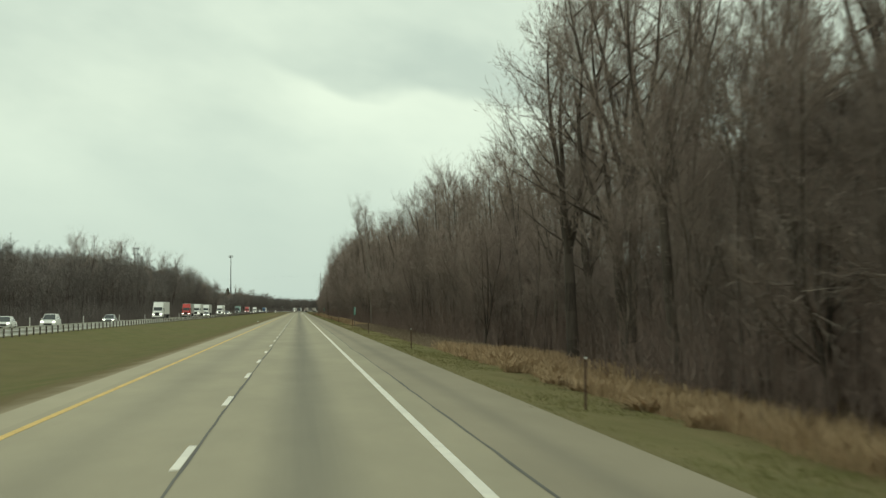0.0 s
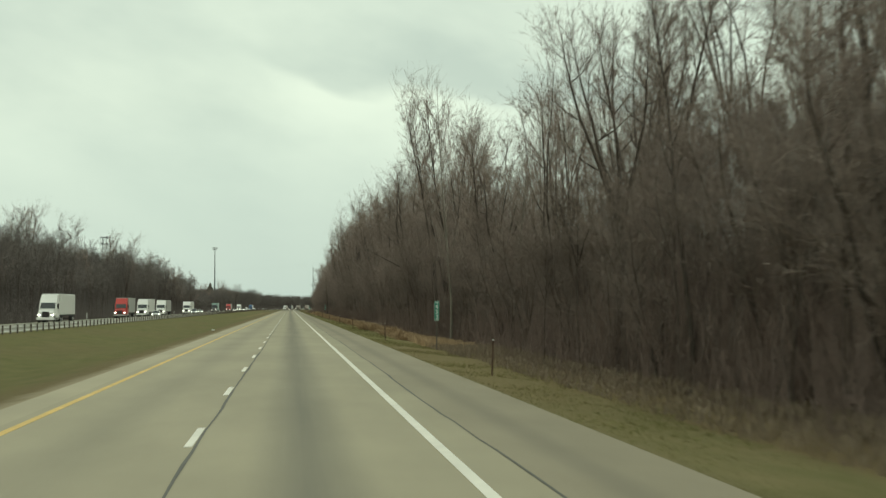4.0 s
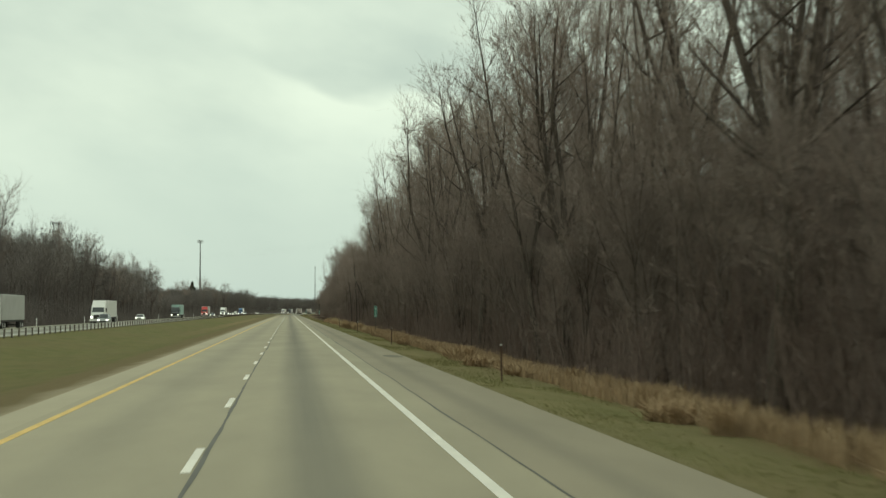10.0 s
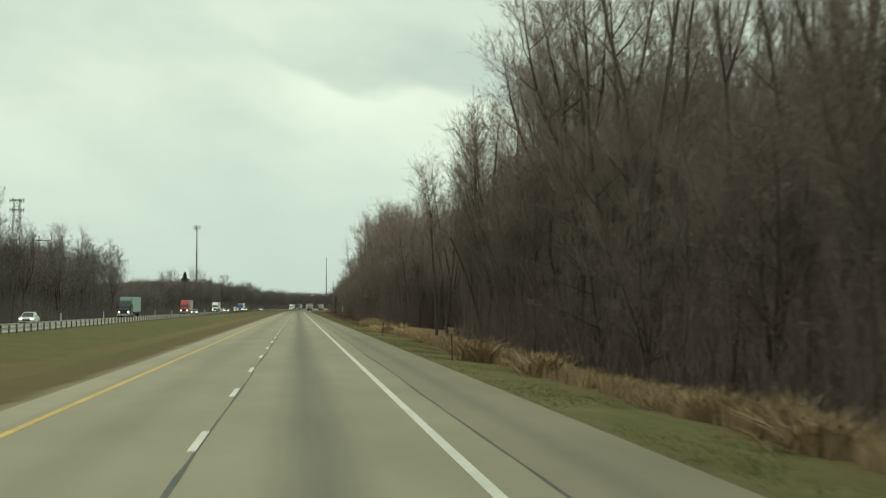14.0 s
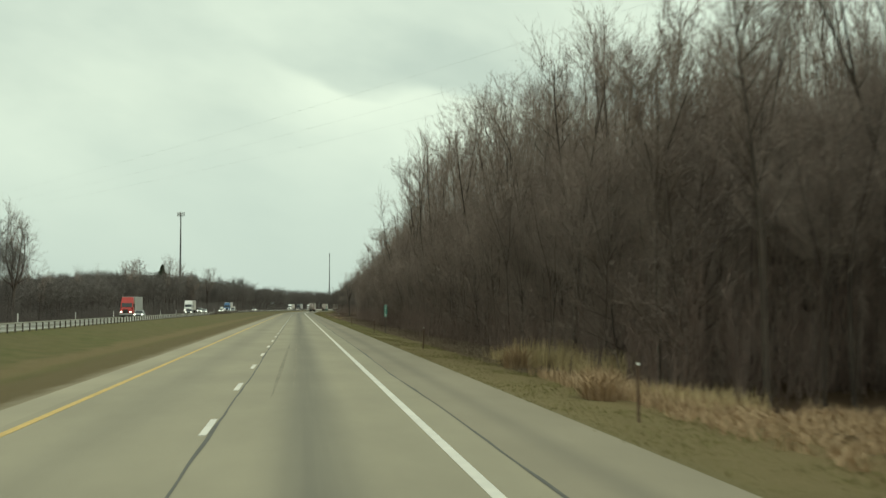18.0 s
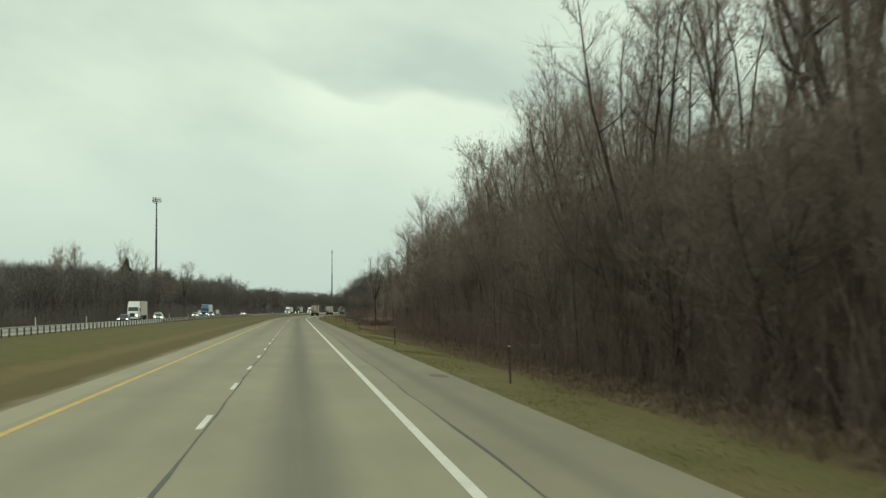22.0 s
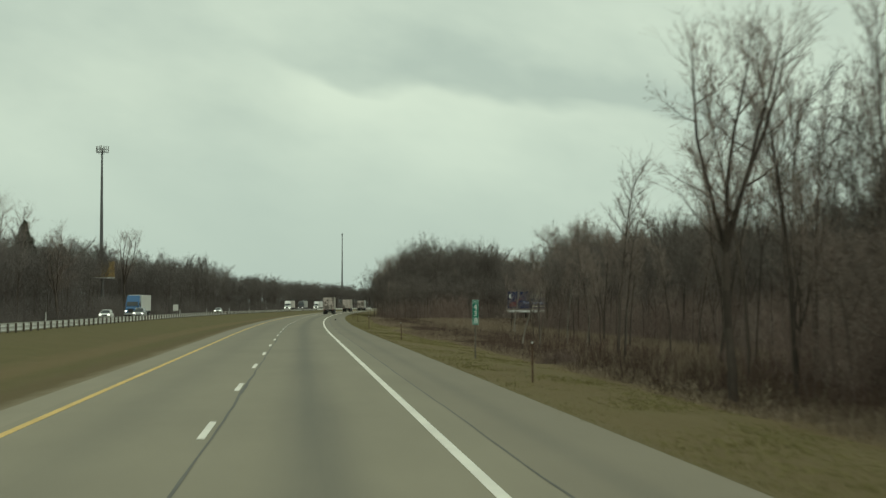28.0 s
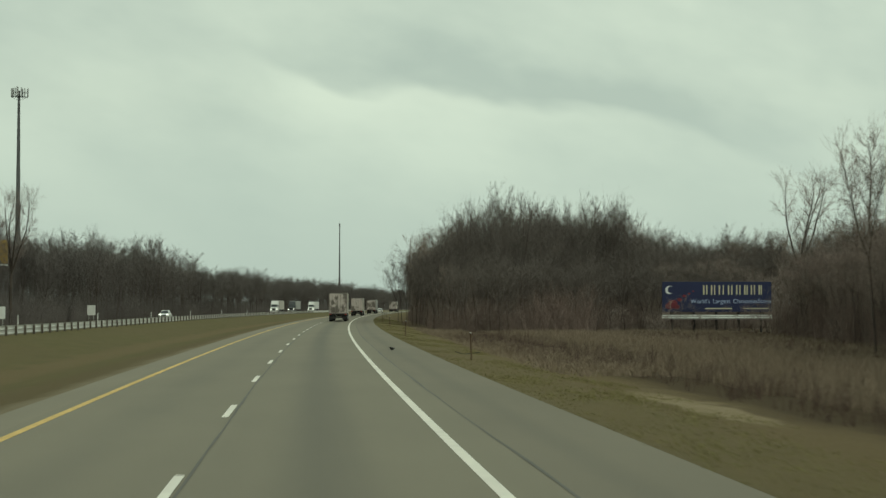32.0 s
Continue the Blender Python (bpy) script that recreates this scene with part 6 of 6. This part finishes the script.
def billboard_store():
    """Navy store billboard: a moon, a red figure, a gold name drawn as plain strokes, a slogan, a pale apron below."""
    x0, x1, y, z0, z1 = 45.3, 58.7, 1437.0, 1.45, 5.15
    cx, w, cz, h = (x0 + x1) / 2, x1 - x0, (z0 + z1) / 2, z1 - z0
    t = thing("billboard", pose(cx, y, -1.1, 0, 0, -4), "navy store billboard with gold name, slogan, moon and white apron", "billboard")
    g = 1.1
    face = simple("face_panel", NAVY, t, (0, 0, cz + g, w, 0.25, h), label="navy printed face", bevel=0.02)
    simple("apron", SIGN_WHITE, t, (0, -0.05, z0 + g - 0.42, w + 0.1, 0.3, 0.16), (0, -0.05, z0 + g - 0.66, w + 0.1, 0.3, 0.2), label="white slatted apron")
    simple("catwalk", STEEL, t, (0, -0.6, z0 + g - 0.85, w, 0.9, 0.08))
    for k in range(5):
        bm = bmesh.new(); cyl(bm, (-w / 2 + 1.2 + k * (w - 2.4) / 4, 0.3, -0.4), (-w / 2 + 1.2 + k * (w - 2.4) / 4, 0.3, z1 + g - 0.2), 0.16, sides=8)
        part("post", bm, CHASSIS, t)
    # moon: a bitten disc
    bm = bmesh.new()
    n = 18
    outer = [Vector((-5.85 + 0.5 * math.cos(a), -0.14, cz + g + 0.85 + 0.5 * math.sin(a))) for a in np.linspace(0.9, 5.4, n)]
    inner = [Vector((-5.62 + 0.42 * math.cos(a), -0.14, cz + g + 0.9 + 0.42 * math.sin(a))) for a in np.linspace(1.15, 5.15, n)]
    a = [bm.verts.new(p) for p in outer]; b = [bm.verts.new(p) for p in inner]
    for i in range(n - 1):
        bm.faces.new((a[i], a[i + 1], b[i + 1], b[i]))
    part("moon", bm, SIGN_WHITE, face, "white crescent moon")
    bm = bmesh.new()
    for px, pz, r in ((-5.8, -1.1, 0.5), (-5.4, -0.75, 0.5), (-5.0, -1.2, 0.4), (-4.6, -0.35, 0.3), (-4.0, 0.1, 0.24), (-3.4, 0.4, 0.18), (-2.9, 0.7, 0.16)):
        bmesh.ops.create_uvsphere(bm, u_segments=10, v_segments=6, radius=r, matrix=Matrix.Translation((px, -0.12, cz + g + pz)) @ Matrix.Diagonal((1.2, 0.05, 0.8, 1)))
    part("painted_shape", bm, BOARD_RED, face, "dim red printed shapes")
    # brand name as plain upright strokes
    bm = bmesh.new()
    xx = -1.75
    for k, wd in enumerate((0.83, 0.83, 1.0, 0.87, 0.87, 0.68, 0.83, 0.64)):
        box(bm, xx + 0.14, -0.145, cz + g + 0.85, 0.16, 0.02, 1.15)
        box(bm, xx + wd * 0.62, -0.145, cz + g + 0.85, 0.14, 0.02, 1.15)
        xx += wd + 0.13
    part("name_strokes", bm, CREAM, face, "gold brand name as plain strokes")
    for text, x in (("World's", -2.05), ("Largest", 0.55), ("Christmas", 3.5), ("Store", 5.85)):
        words("slogan_word", text, 0.74, PALE_BLUE, face, pose(x, -0.14, cz + g - 0.55) @ FACE, "pale blue slogan word")
    simple("small_print", CREAM, face, (0.2, -0.14, cz + g - 1.42, 3.3, 0.02, 0.14), (4.8, -0.14, cz + g - 1.42, 3.1, 0.02, 0.14), label="small unreadable print")


billboard_store()


def billboard_yellow(x, y, z0, z1, w):
    t = thing("billboard", pose(x, y, -1.3, 0, 0, 8), "yellow and brown billboard on a steel mast behind the far trees", "billboard")
    g = 1.3
    face = simple("face_panel", BOARD_YELLOW, t, (0, 0, (z0 + z1) / 2 + g, w, 0.3, z1 - z0), label="yellow printed face", bevel=0.02)
    simple("printed_panel", BOARD_BROWN, face, (-w * 0.28, -0.17, (z0 + z1) / 2 + g, w * 0.42, 0.03, (z1 - z0) * 0.9), label="brown printed part")
    simple("apron", SIGN_WHITE, t, (0, -0.05, z0 + g - 0.25, w, 0.3, 0.3))
    bm = bmesh.new(); cyl(bm, (0, 0.6, 0), (0, 0.6, z0 + g + 1.0), 0.45, sides=14)
    part("mast", bm, POLE_GREY, t)


YB = (-55.8, 1548.0, 10.2, 14.6, 6.6)
billboard_yellow(*YB)


# ---- small signs, debris ----
def small_sign(lat, y, w, h, low, mat, label):
    z = ground_z(lat)
    t = thing("road_sign", pose(*at(lat, y, z)), label, "road sign")
    for s in (-0.3, 0.3):
        simple("post", GALV, t, (s * w, 0.03, (low + h) / 2, 0.06, 0.05, low + h))
    simple("sign_panel", mat, t, (0, 0, low + h / 2, w, 0.02, h), bevel=0.004)


small_sign(-40.5, 1509.0, 1.3, 1.6, 1.1, GALV, "back of a road sign beside the oncoming lanes")
small_sign(-40.5, 1445.0, 1.5, 1.5, 1.0, SIGN_WHITE, "pale road sign back beside the oncoming lanes")


def white_post():
    d = thing("delineator_post", pose(*at(-39.2, 60, ground_z(-39.2))), "white flexible delineator post beyond the oncoming lanes", "delineator", "oncoming delineators")
    bm = bmesh.new(); box(bm, 0, 0, 0.55, 0.14, 0.06, 1.5, 0.015)
    part("post", bm, SIGN_WHITE, d)
    return d


wp = white_post()
for k in range(1, 30):
    copy_thing(wp, pose(*at(-39.2, 60 + 57.9 * k, ground_z(-39.2)), 0, 0, heading(60 + 57.9 * k)))


def tyre_scrap(lat, y, length, turn):
    """A curled strip of shed tyre tread."""
    t = bmesh.new()
    n = 10
    rows = []
    for k in range(n + 1):
        f = k / n - 0.5
        z = 0.02 + 0.09 * (2 * f) ** 2 + 0.02 * math.sin(9 * f)
        rows.append([t.verts.new((f * length, s * 0.09 + 0.05 * math.sin(5 * f), z + dz)) for s, dz in ((-1, 0), (1, 0), (1, 0.025), (-1, 0.025))])
    for a, b in zip(rows, rows[1:]):
        for i in range(4):
            t.faces.new((a[i], b[i], b[(i + 1) % 4], a[(i + 1) % 4]))
    t.faces.new(rows[0]); t.faces.new(list(reversed(rows[-1])))
    bmesh.ops.recalc_face_normals(t, faces=t.faces)
    me = bpy.data.meshes.new("tyre_scrap")
    t.to_mesh(me); t.free()
    me.materials.append(RUBBER)
    o = new("tyre_scrap", me)
    z = lane_z(lat) if lat < 5.4 else ground_z(lat) + 0.05
    o.matrix_basis = pose(*at(lat, y, z + 0.005), 0, 0, turn)
    tagged(o, "curled black strip of shed tyre tread by the road", "debris", "tyre scraps")


tyre_scrap(3.9, 1327.0, 0.42, 60)
tyre_scrap(7.8, 1328.0, 1.3, 8)


def litter(lat, y, size):
    """A crumpled scrap of white paper on the grass."""
    bm = bmesh.new()
    bmesh.ops.create_icosphere(bm, subdivisions=2, radius=size)
    r = random.Random(2)
    for v in bm.verts:
        v.co = Vector((v.co.x * 1.3, v.co.y, v.co.z * 0.5)) * r.uniform(0.7, 1.15)
    me = bpy.data.meshes.new("paper_litter")
    bm.to_mesh(me); bm.free()
    me.materials.append(SIGN_WHITE)
    o = new("paper_litter", me)
    o.matrix_basis = pose(*at(lat, y, ground_z(lat) + size * 0.4))
    tagged(o, "crumpled white paper litter on the median grass", "litter")


litter(-8.3, 327.0, 0.16)


def shoulder_crack(y, lat0, lat1, seed):
    """A wandering crack across the paved shoulder."""
    r = random.Random(seed)
    n = 14
    pts = [(lat0 + (lat1 - lat0) * k / n, y + r.uniform(-0.07, 0.07) + 0.5 * math.sin(k / 3 + seed)) for k in range(n + 1)]
    v, f = [], []
    for k, (a, q) in enumerate(pts):
        w = 0.02 + 0.03 * r.random()
        v += [tuple(at(a, q - w, lane_z(a) + 0.004)), tuple(at(a, q + w, lane_z(a) + 0.004))]
    f = [(2 * k, 2 * k + 2, 2 * k + 3, 2 * k + 1) for k in range(n)]
    put(new("crack", mesh_of("crack", v, f, SEALANT)), road)



def shoulder_patch(lat, y, w, length):
    """A ragged dark patch of spilt tar and dirt on the shoulder."""
    r = random.Random(int(y))
    n = 22
    rim = [(math.cos(a) * w / 2 * r.uniform(0.75, 1.1), math.sin(a) * length / 2 * r.uniform(0.75, 1.1)) for a in np.arange(n) * 2 * math.pi / n]
    v = [tuple(at(lat + a, y + b, lane_z(lat + a) + 0.005)) for a, b in rim] + [tuple(at(lat, y, lane_z(lat) + 0.006))]
    put(new("tar_patch", mesh_of("tar_patch", v, [(i, (i + 1) % n, n) for i in range(n)], PATCH)), road)


PATCH = plain("dirty_patch", (0.17, 0.15, 0.11), 0.85, var=0.35, scale=2.0)
shoulder_patch(4.85, 466.0, 1.0, 5.0)
shoulder_patch(4.9, 912.0, 0.7, 3.0)
for k, y in enumerate((446, 452, 932, 1190)):
    shoulder_crack(float(y), 3.15, 5.4, k)
for k, y in enumerate((484.0, 487.6, 491.0, 495.2, 500.0)):
    shoulder_crack(y, 2.45, 3.08, 30 + k)


TYRE_MARK = plain("rubbed_tyre_mark", (0.262, 0.23, 0.165), 0.85, var=0.3, scale=1.5)


def tyre_mark(lat0, lat1, y0, y1, width, seed):
    """A streak of rubber along the lane that thins out at both ends."""
    r = random.Random(seed)
    n = 24
    v = []
    for k in range(n + 1):
        f = k / n
        lat, y = lat0 + (lat1 - lat0) * f + r.uniform(-0.01, 0.01), y0 + (y1 - y0) * f
        w = width * (0.15 + 0.85 * min(1.0, 5 * f, 5 * (1 - f))) * r.uniform(0.8, 1.1) / 2
        v += [tuple(at(lat - w, y, lane_z(lat) + 0.004)), tuple(at(lat + w, y, lane_z(lat) + 0.004))]
    put(new("tyre_mark", mesh_of("tyre_mark", v, [(2 * k, 2 * k + 1, 2 * k + 3, 2 * k + 2) for k in range(n)], TYRE_MARK)), road)


tyre_mark(-0.62, -0.44, 740.0, 796.0, 0.13, 1)
tyre_mark(-0.1, -0.06, 744.0, 800.0, 0.09, 2)
